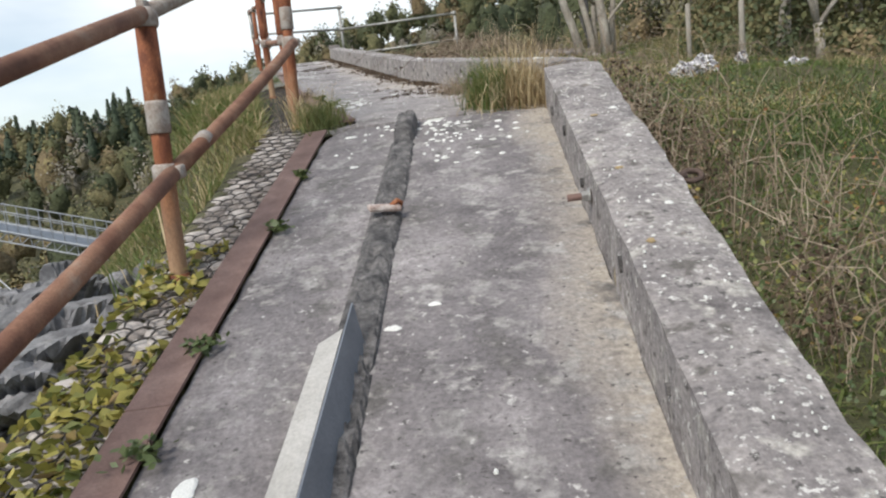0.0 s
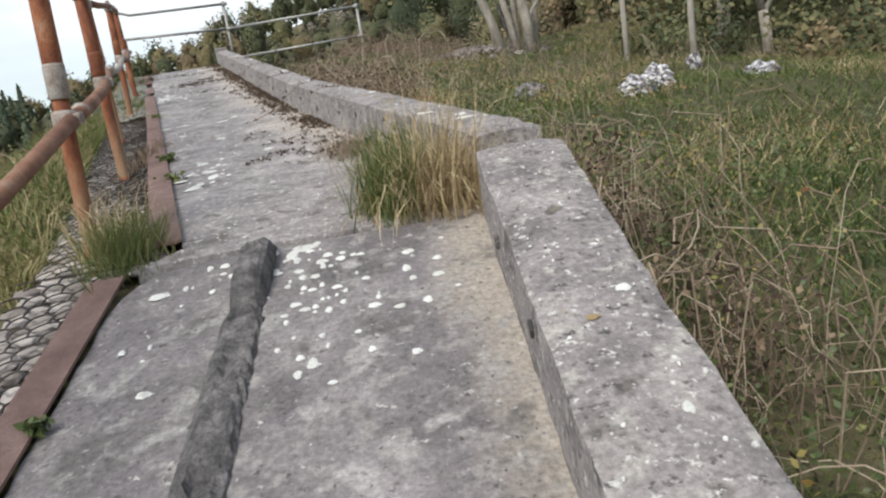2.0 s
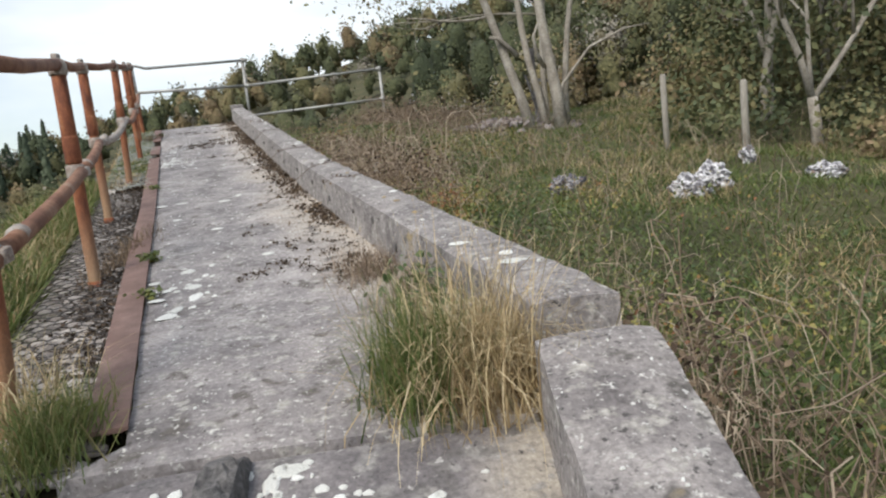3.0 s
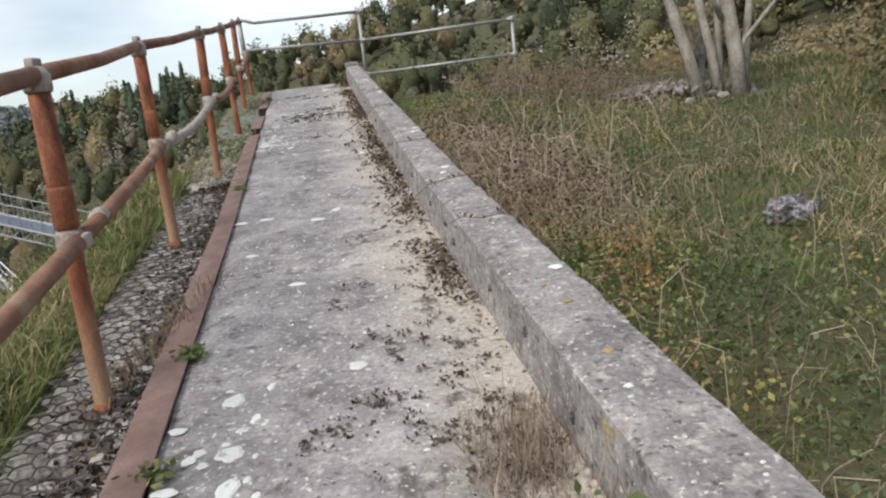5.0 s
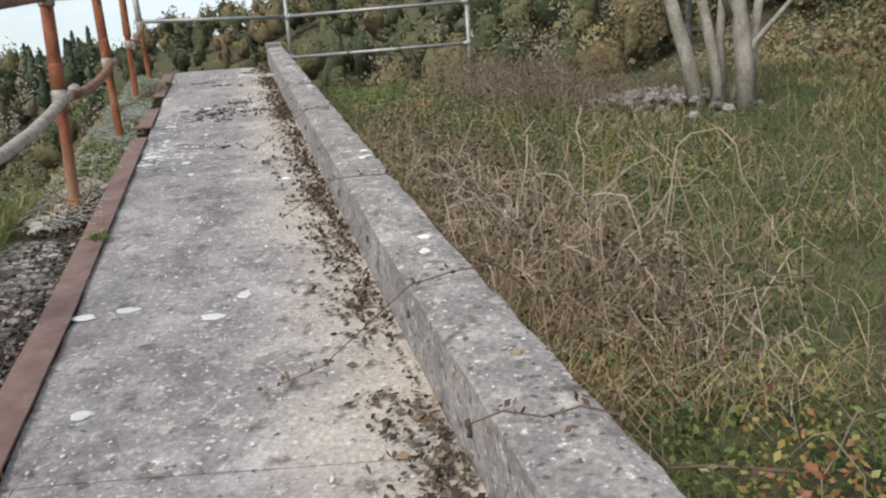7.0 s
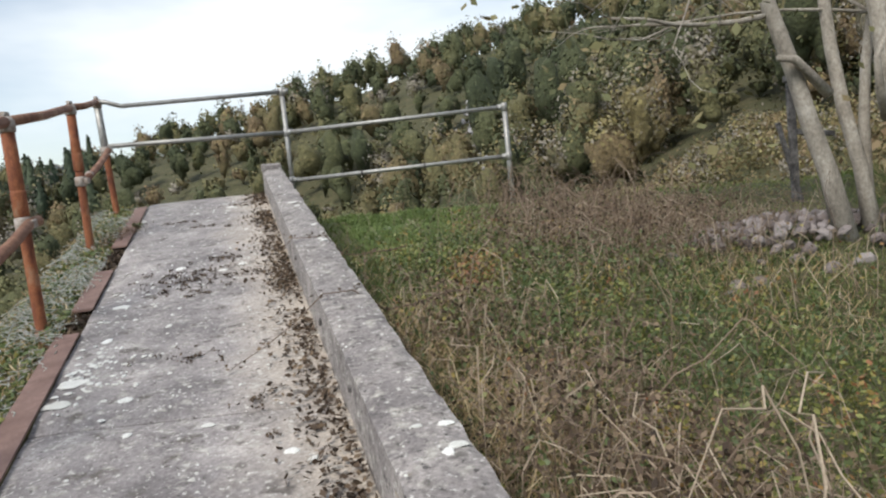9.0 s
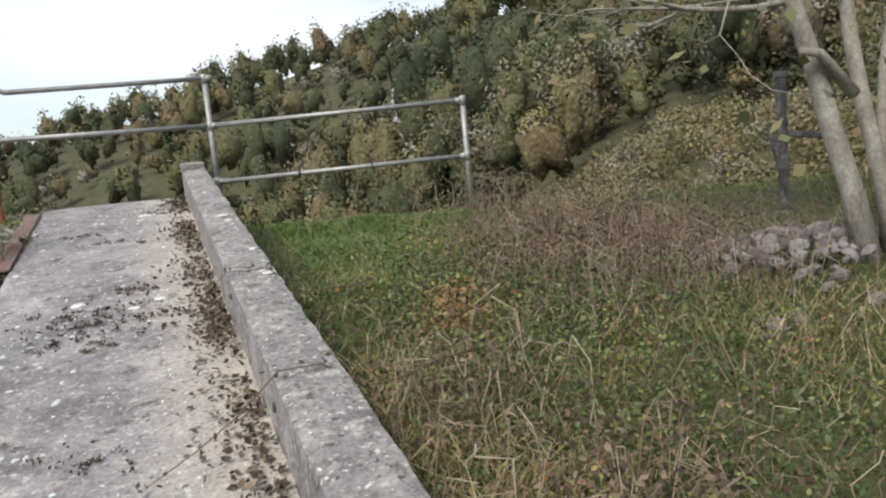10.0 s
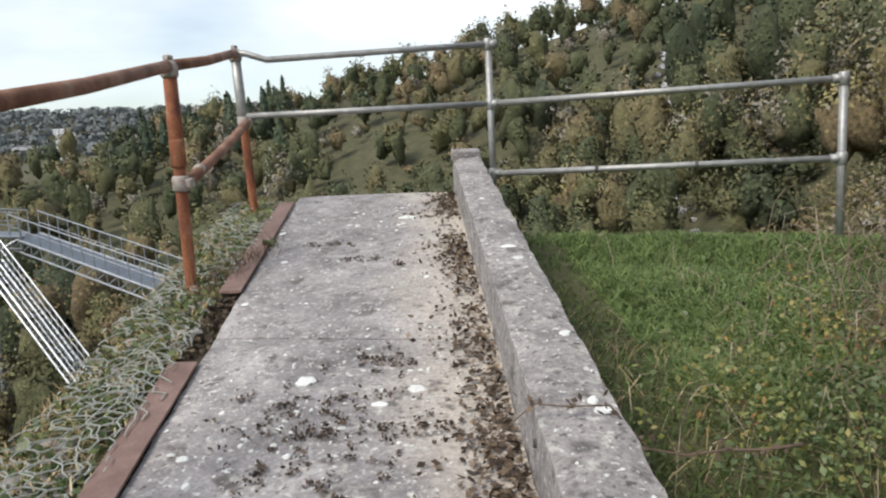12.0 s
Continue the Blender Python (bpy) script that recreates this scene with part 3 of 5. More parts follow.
# ---- rocks ----
def rock_mesh(name, size, seed, material, sub=3, rough=0.35, facet=0.0):
    bm = bmesh.new()
    bmesh.ops.create_icosphere(bm, subdivisions=sub, radius=0.5)
    for v in bm.verts:
        p = v.co.normalized()
        n = noise.noise(p * 1.6 + Vector((seed * 3.1, 0, 0))) + 0.5 * noise.noise(p * 3.7 + Vector((0, seed * 1.7, 0))) + 0.25 * noise.noise(p * 8.0 + Vector((seed, seed, 0)))
        if sub > 4:
            n += 0.16 * math.sin(p.z * 17 + 5 * noise.noise(p * 2.0)) + 0.14 * abs(noise.noise(p * 9.0 + Vector((0, seed, 0)))) + 0.07 * noise.noise(p * 22.0)
        v.co = p * 0.5 * (1 + rough * n)
        if facet:
            v.co = Vector([round(c / facet) * facet * 0.55 + c * 0.45 for c in v.co])
        v.co = Vector((v.co.x * size[0], v.co.y * size[1], v.co.z * size[2]))
    for f in bm.faces:
        f.smooth = sub > 3
    me = bpy.data.meshes.new(name)
    bm.to_mesh(me)
    bm.free()
    me.materials.append(material)
    return me


M_ROCK_TOP = mat("dark_pitted_limestone", [(0.38, (0.05, 0.048, 0.055)), (0.50, (0.13, 0.125, 0.14)), (0.62, (0.40, 0.39, 0.40))], scale=19, bump=1.0, bump_scale=26, grain=0.3, dist=0.02)
M_WHITE_ROCK = mat("white_lichened_limestone", [(0.38, (0.07, 0.066, 0.072)), (0.47, (0.24, 0.23, 0.25)), (0.56, (0.66, 0.65, 0.66))], scale=17, bump=1.0, bump_scale=26, grain=0.3, dist=0.02)
for (x, y, sink, sx, sy, sz, rot, seed, m, lab) in [
        (2.52, 7.64, 0.05, 0.30, 0.27, 0.21, 20, 2, M_WHITE_ROCK, "white pitted limestone boulder in the grass"),
        (2.74, 7.76, 0.05, 0.24, 0.24, 0.22, 80, 6, M_WHITE_ROCK, "white pitted limestone boulder in the grass"),
        (3.84, 8.05, 0.05, 0.36, 0.26, 0.15, 60, 5, M_WHITE_ROCK, "low white limestone boulder in the grass"),
        (3.52, 8.72, 0.03, 0.13, 0.11, 0.16, 10, 7, M_WHITE_ROCK, "small white stone at the fence post's foot"),
        (1.70, 8.06, 0.05, 0.22, 0.20, 0.19, -15, 9, M_ROCK_TOP, "grey pitted limestone block in the grass"),
        (-2.0, 4.7, 0.06, 0.22, 0.25, 0.25, 20, 21, M_ROCK, "pale limestone knob in the bank"),
        (-2.9, 5.2, 0.10, 0.4, 0.4, 0.4, 50, 23, M_ROCK, "pale limestone knob in the bank")]:
    ob = new("boulder", rock_mesh("boulder", (sx, sy, sz), seed, m, 5, 0.42, 0.0))
    ob.matrix_basis = pose(x, y, ground_z(x, y) + sz * 0.5 - sink, 0, 0, rot)
    tagged(ob, lab, "boulder")


def crag_mesh(size, seed, turn):
    """A fissured outcrop: blocks stepped apart by tilted joints."""
    bm = bmesh.new()
    bmesh.ops.create_icosphere(bm, subdivisions=6, radius=1.0)
    grain = Matrix.Rotation(radians(turn), 3, "X") @ Matrix.Rotation(radians(25), 3, "Y")
    for v in bm.verts:
        p = v.co.normalized()
        q = grain @ Vector((p.x * size[0], p.y * size[1], p.z * size[2]))
        q = Vector((q.x * 2.6, q.y * 1.5, q.z * 4.2)) + Vector((seed, 0, seed * 2.0))
        q += noise.noise_vector(q * 0.8) * 0.35
        dist, cells = noise.voronoi(q)
        step = noise.cell(cells[0] * 7.3)
        crack = max(0.0, 1 - (dist[1] - dist[0]) / 0.14)
        lump = 0.16 * noise.noise(p * 1.4 + Vector((seed * 3.0, 0, 0)))
        k = 1 + lump + 0.20 * (step - 0.5) - 0.13 * crack ** 2 + 0.025 * noise.noise(q * 3.0)
        box = 1 / max(abs(p.x), abs(p.y), abs(p.z)) ** 0.45
        v.co = Vector((p.x * size[0], p.y * size[1], p.z * size[2])) * (0.5 * k * box)
    me = bpy.data.meshes.new("outcrop")
    bm.to_mesh(me)
    bm.free()
    me.materials.append(M_CRAG)
    return me


M_CRAG = mat("fissured_grey_limestone", [(0.28, (0.075, 0.074, 0.078)), (0.45, (0.17, 0.168, 0.172)), (0.6, (0.27, 0.265, 0.268)), (0.75, (0.40, 0.39, 0.385))], scale=5, bump=0.6, bump_scale=28, grain=0.3, detail=10, dist=0.02, spots=[(9.0, 0.60, 0.68, (0.07, 0.065, 0.062)), (3.0, 0.62, 0.72, (0.16, 0.15, 0.09))])
for (x, y, z, sx, sy, sz, rot, seed) in [(-1.52, 2.65, 0.06, 0.95, 1.8, 0.95, 8, 3.1), (-1.42, 1.45, -0.24, 0.85, 1.6, 0.95, -4, 5.7), (-2.3, 3.9, -0.05, 1.1, 1.5, 1.05, 30, 8.3)]:
    ob = new("limestone_outcrop", crag_mesh((sx, sy, sz), seed, 20 + rot))
    ob.matrix_basis = pose(x, y, z, 0, 0, rot)
    tagged(ob, "fissured grey limestone outcrop below the railing", "rock outcrop")

# rubble heap at the tree's foot
heap = thing("rubble_heap", "heap of broken pinkish grey stones under the tree", "rubble heap")
M_RUBBLE = mat("pinkish_rubble", [(0.0, (0.11, 0.09, 0.085)), (0.5, (0.22, 0.185, 0.175)), (1.0, (0.36, 0.325, 0.315))], by="object", bump=0.5, bump_scale=50, grain=0.3)
variants = [rock_mesh("stone", (1.0, 0.8, 0.65), 30 + k, M_RUBBLE, 2, 0.4, 0.22) for k in range(5)]
rnd = random.Random(4)
for k in range(230):
    a, r = rnd.uniform(0, 6.283), abs(rnd.gauss(0, 0.62))
    x, y = 1.95 + 1.15 * r * math.cos(a), 13.0 + 0.85 * r * math.sin(a)
    s = rnd.uniform(0.04, 0.13)
    ob = new("stone", variants[k % 5])
    ob.parent = heap
    ob.matrix_basis = pose(x, y, ground_z(x, y) + 0.16 * max(0.0, 1 - r) + s * 0.15, rnd.uniform(0, 40), rnd.uniform(0, 40), rnd.uniform(0, 360)) @ Matrix.Diagonal((s, s, s, 1))

# ---- stone fill and wire netting along the walkway's left edge ----
netting = thing("netted_stone_edging", "flat fill stones held under hexagonal wire netting", "stone edging")
stone_mesh = [rock_mesh("stone", (1.15, 0.95, 0.42), 50 + k, M_STONE, 2, 0.22) for k in range(6)]
stone_forms = [([v.co.copy() for v in me.vertices], [tuple(p.vertices) for p in me.polygons]) for me in stone_mesh]
rest, laid = Geo(), 0
CELL = 0.042
for i in range(int((9.4 - 1.5) / (CELL * 1.5))):
    for j in range(4 if i < 44 else 6):
        y = 1.5 + i * CELL * 1.5 + rnd.uniform(-0.008, 0.008)
        d = 0.10 + (2 * j + i % 2) * CELL * 0.87 + rnd.uniform(-0.008, 0.008)
        s = rnd.uniform(0.070, 0.092)
        m = pose(edge_left(y) - d, y, slab_z(y) - 0.040 - 0.35 * max(0.0, d - 0.46) + rnd.uniform(-0.008, 0.006), rnd.uniform(2, 16), rnd.uniform(-9, 9), rnd.uniform(-35, 35)) @ Matrix.Diagonal((s, s * rnd.uniform(0.8, 1), s, 1))
        k = rnd.randrange(6)
        if laid < 300:
            ob = new("stone", stone_mesh[k])
            ob.parent = netting
            ob.matrix_basis = m
            laid += 1
        else:
            rest.add([m @ v for v in stone_forms[k][0]], stone_forms[k][1])
tagged(part("stone_fill", rest, M_STONE_FILL, netting, "flat grey fill stones under rusty netting"), kind="stuff")
for k in range(60):
    y, d = rnd.uniform(9.4, 15.4), rnd.uniform(0.13, 0.45)
    s = rnd.uniform(0.10, 0.17)
    m = pose(edge_left(y) - d, y, slab_z(y) - 0.06 - 0.10 * max(0, d - 0.35), rnd.uniform(4, 18), rnd.uniform(-8, 8), rnd.uniform(0, 360)) @ Matrix.Diagonal((s, s, s, 1))
    ob = new("stone", stone_mesh[k % 6])
    ob.parent = netting
    ob.matrix_basis = m


def net_point(y, d, lift):
    crush = 2.6 if lift > 0.02 else 1.0
    wob = crush * (0.012 * noise.noise((y * 2.3, d * 4, 5)) + 0.016 * noise.noise((y * 9.0, d * 12, 9)))
    return Vector((edge_left(y) - 0.10 - d + wob, y + wob, slab_z(y) - 0.022 + lift * (1 + noise.noise((y * 3, d * 5, 2))) - 0.35 * max(0.0, d - 0.36) - 1.0 * max(0.0, d - 0.5)))


def hex_net(name, y0, y1, width, cell, r, material, lift, label):
    geo = Geo()
    step_y, step_d = cell * 1.5, cell * 0.87
    ny, nd = int((y1 - y0) / step_y), int(width / (step_d * 2))
    for i in range(ny):
        for j in range(nd):
            y, d = y0 + i * step_y, (2 * j + (i % 2)) * step_d
            c = [(y + cell * math.sin(a), d + cell * math.cos(a) * 1.0) for a in [k * math.pi / 3 + math.pi / 6 for k in range(6)]]
            for k in (0, 1, 2):
                if lift > 0.02 and noise.noise((y * 1.3, d * 3, 12)) + rnd.uniform(-0.5, 0.5) < -0.12:
                    continue
                a, b = c[k], c[k + 1]
                pa, pb = net_point(*a, lift), net_point(*b, lift)
                geo.tube([pa, (pa + pb) / 2 + Vector((0, 0, 0.002)), pb], r, 4, rnd.random(), False)
    return tagged(part(name, geo, material, netting, label), kind="stuff")


hex_net("wire_netting", 1.5, 4.3, 0.31, 0.042, 0.0036, M_WIRE, 0.010, "dark rusted hexagonal wire netting")
hex_net("wire_netting", 4.3, 9.4, 0.46, 0.042, 0.0032, M_WIRE, 0.010, "dark rusted hexagonal wire netting")
hex_net("wire_netting", 9.4, 15.5, 0.46, 0.036, 0.0028, M_WIRE_NEW, 0.03, "pale crumpled hexagonal wire netting")
hex_net("wire_netting", 11.4, 15.0, 0.40, 0.040, 0.0028, M_WIRE_NEW, 0.05, "pale crumpled hexagonal wire netting")

# ---- tarry ridge, angle profile and fixings on the lower panel ----
def on_slab(x, y, h=0.0):
    return Vector((x, y, slab_z(y) + h))


def ridge_x(y):
    return -0.19 + 0.053 * (y - 4.0)


def ridge(y0, y1, w, h, name, label):
    geo = Geo()
    ys = span(y0, y1, 0.03)
    prof = [(-0.5, -0.02), (-0.47, 0.35), (-0.36, 0.85), (-0.22, 1.0), (-0.05, 0.95), (0.12, 1.05), (0.28, 0.98), (0.40, 0.85), (0.47, 0.4), (0.5, -0.02)]
    v = []
    for j, y in enumerate(ys):
        e = min(1.0, (min(j, len(ys) - 1 - j) + 0.35) / 3.0)
        for k, (px, pz) in enumerate(prof):
            n = noise.noise((px * 3, y * 7, 4)) * 0.011 + noise.noise((px * 8, y * 30, 8)) * 0.014 + noise.noise((px * 22, y * 60, 2)) * 0.010
            v.append(on_slab(ridge_x(y) + px * w * (0.8 + 0.2 * e) + n * 0.3, y, max(-0.01, pz * h * e + (n if 0 < k < 9 else 0))))
    n = len(prof)
    f = [(j * n + k, j * n + k + 1, (j + 1) * n + k + 1, (j + 1) * n + k) for j in range(len(ys) - 1) for k in range(n - 1)]
    f += [tuple(range(n)), tuple(reversed(range((len(ys) - 1) * n, len(ys) * n)))]
    geo.add(v, [tuple(reversed(q)) for q in f])
    return tagged(part(name, geo, M_TAR), label, "ridge")


ridge(-0.5, 3.78, 0.125, 0.020, "tarry_ridge", "long low ridge of dark crumbling mortar on the concrete")
ridge(3.74, 4.15, 0.115, 0.08, "tarry_block", "dark rounded mortar block at the ridge's end")

profile = thing("angle_profile", "loose grey metal angle profile lying along the ridge", "metal profile")
# two tones for the one profile: pale flange, darker blue-grey web
M_PALE = mat("pale_grey_flange", [(0.3, (0.36, 0.345, 0.32)), (0.7, (0.48, 0.465, 0.44))], scale=12, rough=0.7, bump=0.2, bump_scale=90, grain=0.15)
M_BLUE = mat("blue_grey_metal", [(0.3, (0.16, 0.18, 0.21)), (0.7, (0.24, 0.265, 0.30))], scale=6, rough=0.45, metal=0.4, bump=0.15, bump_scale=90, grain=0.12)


def sheet(geo, pts, thick):
    """A quad given a thickness."""
    a, b, c, d = [Vector(p) for p in pts]
    n = (b - a).cross(d - a).normalized() * thick
    geo.add([a, b, c, d, a - n, b - n, c - n, d - n], [(0, 1, 2, 3), (7, 6, 5, 4), (0, 4, 5, 1), (1, 5, 6, 2), (2, 6, 7, 3), (3, 7, 4, 0)])
    return geo


def ax(y):
    return ridge_x(y) - 0.012


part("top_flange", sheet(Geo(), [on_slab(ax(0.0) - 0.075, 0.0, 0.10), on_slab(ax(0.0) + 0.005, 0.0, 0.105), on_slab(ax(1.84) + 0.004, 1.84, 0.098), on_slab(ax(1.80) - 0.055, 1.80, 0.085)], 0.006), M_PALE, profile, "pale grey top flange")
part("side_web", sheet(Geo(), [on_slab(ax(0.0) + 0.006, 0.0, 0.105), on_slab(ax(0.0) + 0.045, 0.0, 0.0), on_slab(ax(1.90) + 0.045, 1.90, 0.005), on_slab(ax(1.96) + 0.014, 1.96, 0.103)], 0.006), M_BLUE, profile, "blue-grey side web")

lug = thing("iron_lug", "rusty pale iron lug set across the ridge", "iron lug")
c = on_slab(-0.25, 2.76, 0.052)
part("plate", Geo().box(Matrix.Translation(c) @ pose(0, 0, 0, 12, 6, 18), 0.125, 0.05, 0.022, 0.008), mat("scaled_iron", [(0.3, (0.22, 0.12, 0.09)), (0.5, (0.42, 0.34, 0.30)), (0.7, (0.55, 0.50, 0.47))], scale=30, bump=0.6, bump_scale=80), lug)
part("hook", Geo().tube([c + Vector((0.02, 0.012, 0.0)), c + Vector((0.05, 0.02, 0.022)), c + Vector((0.062, 0.03, 0.012)), c + Vector((0.05, 0.045, -0.01))], 0.010, 8), M_RUST, lug, "rusted hook", True)

bolt = thing("anchor_bolt", "threaded anchor bolt with nut through the kerb", "bolt")
bx, by = kerb_in(2.49), 2.49
bz = slab_z(by) + 0.115
part("rod", Geo().tube([(bx + 0.05, by, bz), (bx - 0.075, by, bz)], 0.0125, 12), M_PLATE, bolt, "rusty threaded rod", True)
part("washer", Geo().tube([(bx + 0.002, by, bz), (bx - 0.006, by, bz)], 0.026, 18), M_GALV, bolt, "", True)
part("nut", Geo().tube([(bx - 0.006, by, bz), (bx - 0.028, by, bz)], 0.0185, 6), M_GALV, bolt, "bright hexagon nut")
ox = kerb_out(2.47)
loop = [(ox + 0.03 + 0.035 * (1 + math.cos(a)), by + 0.013 * math.sin(a) - 0.02, bz + 0.03 + 0.016 * math.sin(a)) for a in [math.pi + k * math.pi / 8 for k in range(17)]]
part("eye", Geo().tube([(ox - 0.05, by - 0.02, bz + 0.03), (ox + 0.05, by - 0.02, bz + 0.03)], 0.015, 10).tube(loop, 0.010, 10), M_IRON, bolt, "thick brown iron eye", True)

# ---- footbridge in the quarry ----
bridge = thing("footbridge", "aluminium truss footbridge with stairs across the quarry", "footbridge")


def truss(a, b, width, bays, rail, steps=False):
    a, b = Vector(a), Vector(b)
    d = (b - a).normalized()
    side = Vector((-d.y, d.x, 0)).normalized() * width / 2
    upv = Vector((0, 0, 1))
    if steps:
        for k in range(24):
            p = a.lerp(b, (k + 0.5) / 24)
            part("tread", Geo().box(Matrix.Translation(p) @ pose(0, 0, 0, 0, 0, math.degrees(math.atan2(d.y, d.x))), 0.20, width * 0.9, 0.03), M_GRATE, bridge)
    else:
        deck = Geo()
        sheet(deck, [a - side, b - side, b + side, a + side], 0.06)
        part("deck", deck, M_GRATE, bridge, "blue-grey metal grating deck")
    for s in (-1, 1):
        o = side * s
        for h, r in ((-0.55, 0.05), (0.0, 0.06), (rail, 0.035), (rail * 0.5, 0.022)):
            part("chord", Geo().tube([a + o + upv * h, b + o + upv * h], r, 6), M_ALU, bridge)
        for k in range(bays + 1):
            p = a.lerp(b, k / bays) + o
            part("strut", Geo().tube([p - upv * 0.55, p + upv * rail], 0.028, 5), M_ALU, bridge)
            if k < bays:
                part("diagonal", Geo().tube([p - upv * 0.55, a.lerp(b, (k + 1) / bays) + o], 0.028, 5), M_ALU, bridge)


truss((-27.9, 40.4, -0.45), (-17.0, 37.4, -3.0), 1.5, 16, 1.1)
truss((-31.0, 38.6, 0.0), (-27.9, 40.4, -0.45), 1.9, 4, 1.15)
truss((-27.0, 37.4, -1.2), (-21.8, 35.6, -5.9), 0.7, 14, 0.9, True)
for px, py in ((-29.6, 39.6),):
    part("leg", Geo().tube([(px, py, ground_z(px, py) - 0.5), (px, py, -0.6)], 0.12, 8), M_ALU, bridge)

# ---- far buildings ----
tower = thing("white_tower_block", "far white industrial tower on the hillside", "building")
tz = 3.0
part("wall", Geo().box(pose(-499, 636, tz + 10.5, 0, 0, 40), 17, 13, 25, 0.1), M_WHITE, tower)
part("roof_house", Geo().box(pose(-503, 633, tz + 25, 0, 0, 40), 10, 9, 5, 0.1), M_WHITE, tower)
for k in range(5):
    part("window", Geo().box(pose(-499 + 6.6, 636 - 5.2, tz + 5 + k * 4, 0, 0, 40), 9, 4, 1.0), M_BLUE, tower)
shed = thing("far_white_shed", "long low white shed far across the valley", "building")
part("wall", Geo().box(pose(-461, 537, 12.5, 0, 0, 40), 16, 8, 3.2, 0.1), M_WHITE, shed)
part("roof", Geo().box(pose(-461, 537, 14.4, 0, 0, 40), 17, 9, 0.8, 0.1), M_GALV, shed)


# ---- trees ----
def grow(geo, p, d, length, r, depth, rr, tips, bend=0.25, droop=0.0, sides=8):
    pts, rad = [p], [r]
    q, dd = Vector(p), Vector(d).normalized()
    n = 5
    for k in range(n):
        dd = (dd + Vector((rr.gauss(0, bend), rr.gauss(0, bend), rr.gauss(0, bend) - droop)) * 0.45).normalized()
        q = q + dd * (length / n)
        pts.append(q)
        rad.append(r * (1 - 0.62 * (k + 1) / n))
    geo.tube(pts, rad, max(4, sides), 0.5)
    if depth == 0:
        tips.append(q)
        tips.append(pts[3])
        return
    for k in range(rr.choice((2, 3, 3))):
        i = rr.randint(2, n)
        out = Vector((rr.gauss(0, 1), rr.gauss(0, 1), rr.gauss(0.25, 0.5))).normalized()
        grow(geo, pts[i], (dd * 0.7 + out * 0.8), length * rr.uniform(0.45, 0.7), rad[i] * 0.75, depth - 1, rr, tips, bend * 1.15, droop, sides - 1)


def leaves_at(tips, per, spread, size, seed):
    r = np.random.default_rng(seed)
    t = np.array([tuple(p) for p in tips])
    c = np.repeat(t, per, axis=0) + r.normal(0, spread, (len(t) * per, 3))
    return leaf_quads(c, r.uniform(size * 0.6, size * 1.3, len(c)))


def leaf_part(name, verts, material, parent, lo, hi, seed, label=""):
    r = np.random.default_rng(seed)
    ob = soup(name, verts, LEAF_FACES, np.clip(r.uniform(lo, hi, len(verts)), 0, 1), material, label, "", "")
    ob.parent = parent
    return ob


# many-stemmed pale tree beside the rubble
TB = Vector((2.62, 12.8, 2.05))
tree = thing("pale_stemmed_tree", "many-stemmed tree with pale bark and sparse twigs", "tree")
STEMS = [((-0.12, 0.0, 0), (-0.24, 0.02, 1.0), 3.6, 0.072), ((0.10, 0.05, 0), (-0.16, 0.05, 1.0), 3.9, 0.056), ((0.28, -0.12, 0), (-0.18, 0.0, 1.0), 3.7, 0.085),
         ((0.40, 0.10, 0), (0.05, 0.05, 1.0), 3.8, 0.050), ((0.16, 0.2, 0), (0.02, 0.1, 1.0), 3.4, 0.045)]
tips = []
rr = random.Random(12)
for off, d, length, r in STEMS:
    geo = Geo()
    b = TB + Vector(off)
    n = 9
    pts, rad, q, dd = [b - Vector((0, 0, 0.2))], [r * 1.25], b, Vector(d).normalized()
    for k in range(n):
        dd = (dd + Vector((rr.gauss(0, 0.05), rr.gauss(0, 0.05), 0.02))).normalized()
        q = q + dd * (length / n)
        pts.append(q)
        rad.append(r * (1 - 0.6 * (k + 1) / n))
    geo.tube(pts, rad, 12)
    part("stem", geo, M_BARK, tree, "", True)
    for k in range(4):
        i = rr.randint(4, n)
        g = Geo()
        out = Vector((rr.gauss(-0.6, 0.7), rr.gauss(-0.2, 0.7), rr.gauss(0.25, 0.3)))
        grow(g, pts[i], out, rr.uniform(1.1, 2.0), rad[i] * 0.42, 2, rr, tips, 0.3, 0.05, 6)
        part("limb", g, M_BARK, tree, "", True)
g = Geo()
g.tube([TB + Vector(p) for p in ((0.15, -0.1, 0), (0.35, -0.1, 0.5), (0.75, -0.15, 0.95), (1.25, -0.2, 1.15), (1.6, -0.2, 1.18))], [0.03, 0.026, 0.022, 0.016, 0.008], 7)
g.tube([TB + Vector(p) for p in ((-0.25, -0.05, 0.95), (-0.5, -0.1, 1.2), (-0.62, -0.1, 1.22))], [0.04, 0.03, 0.022], 7)
g.tube([TB + Vector(p) for p in ((0.1, -0.12, 0.75), (-0.02, -0.25, 0.92), (-0.05, -0.28, 1.15), (0.04, -0.3, 1.35))], [0.035, 0.03, 0.022, 0.012], 7)
part("limb", g, M_BARK, tree, "", True)
leaf_part("crown", leaves_at(tips, 5, 0.18, 0.035, 3), M_LEAF, tree, 0.2, 0.65, 3)

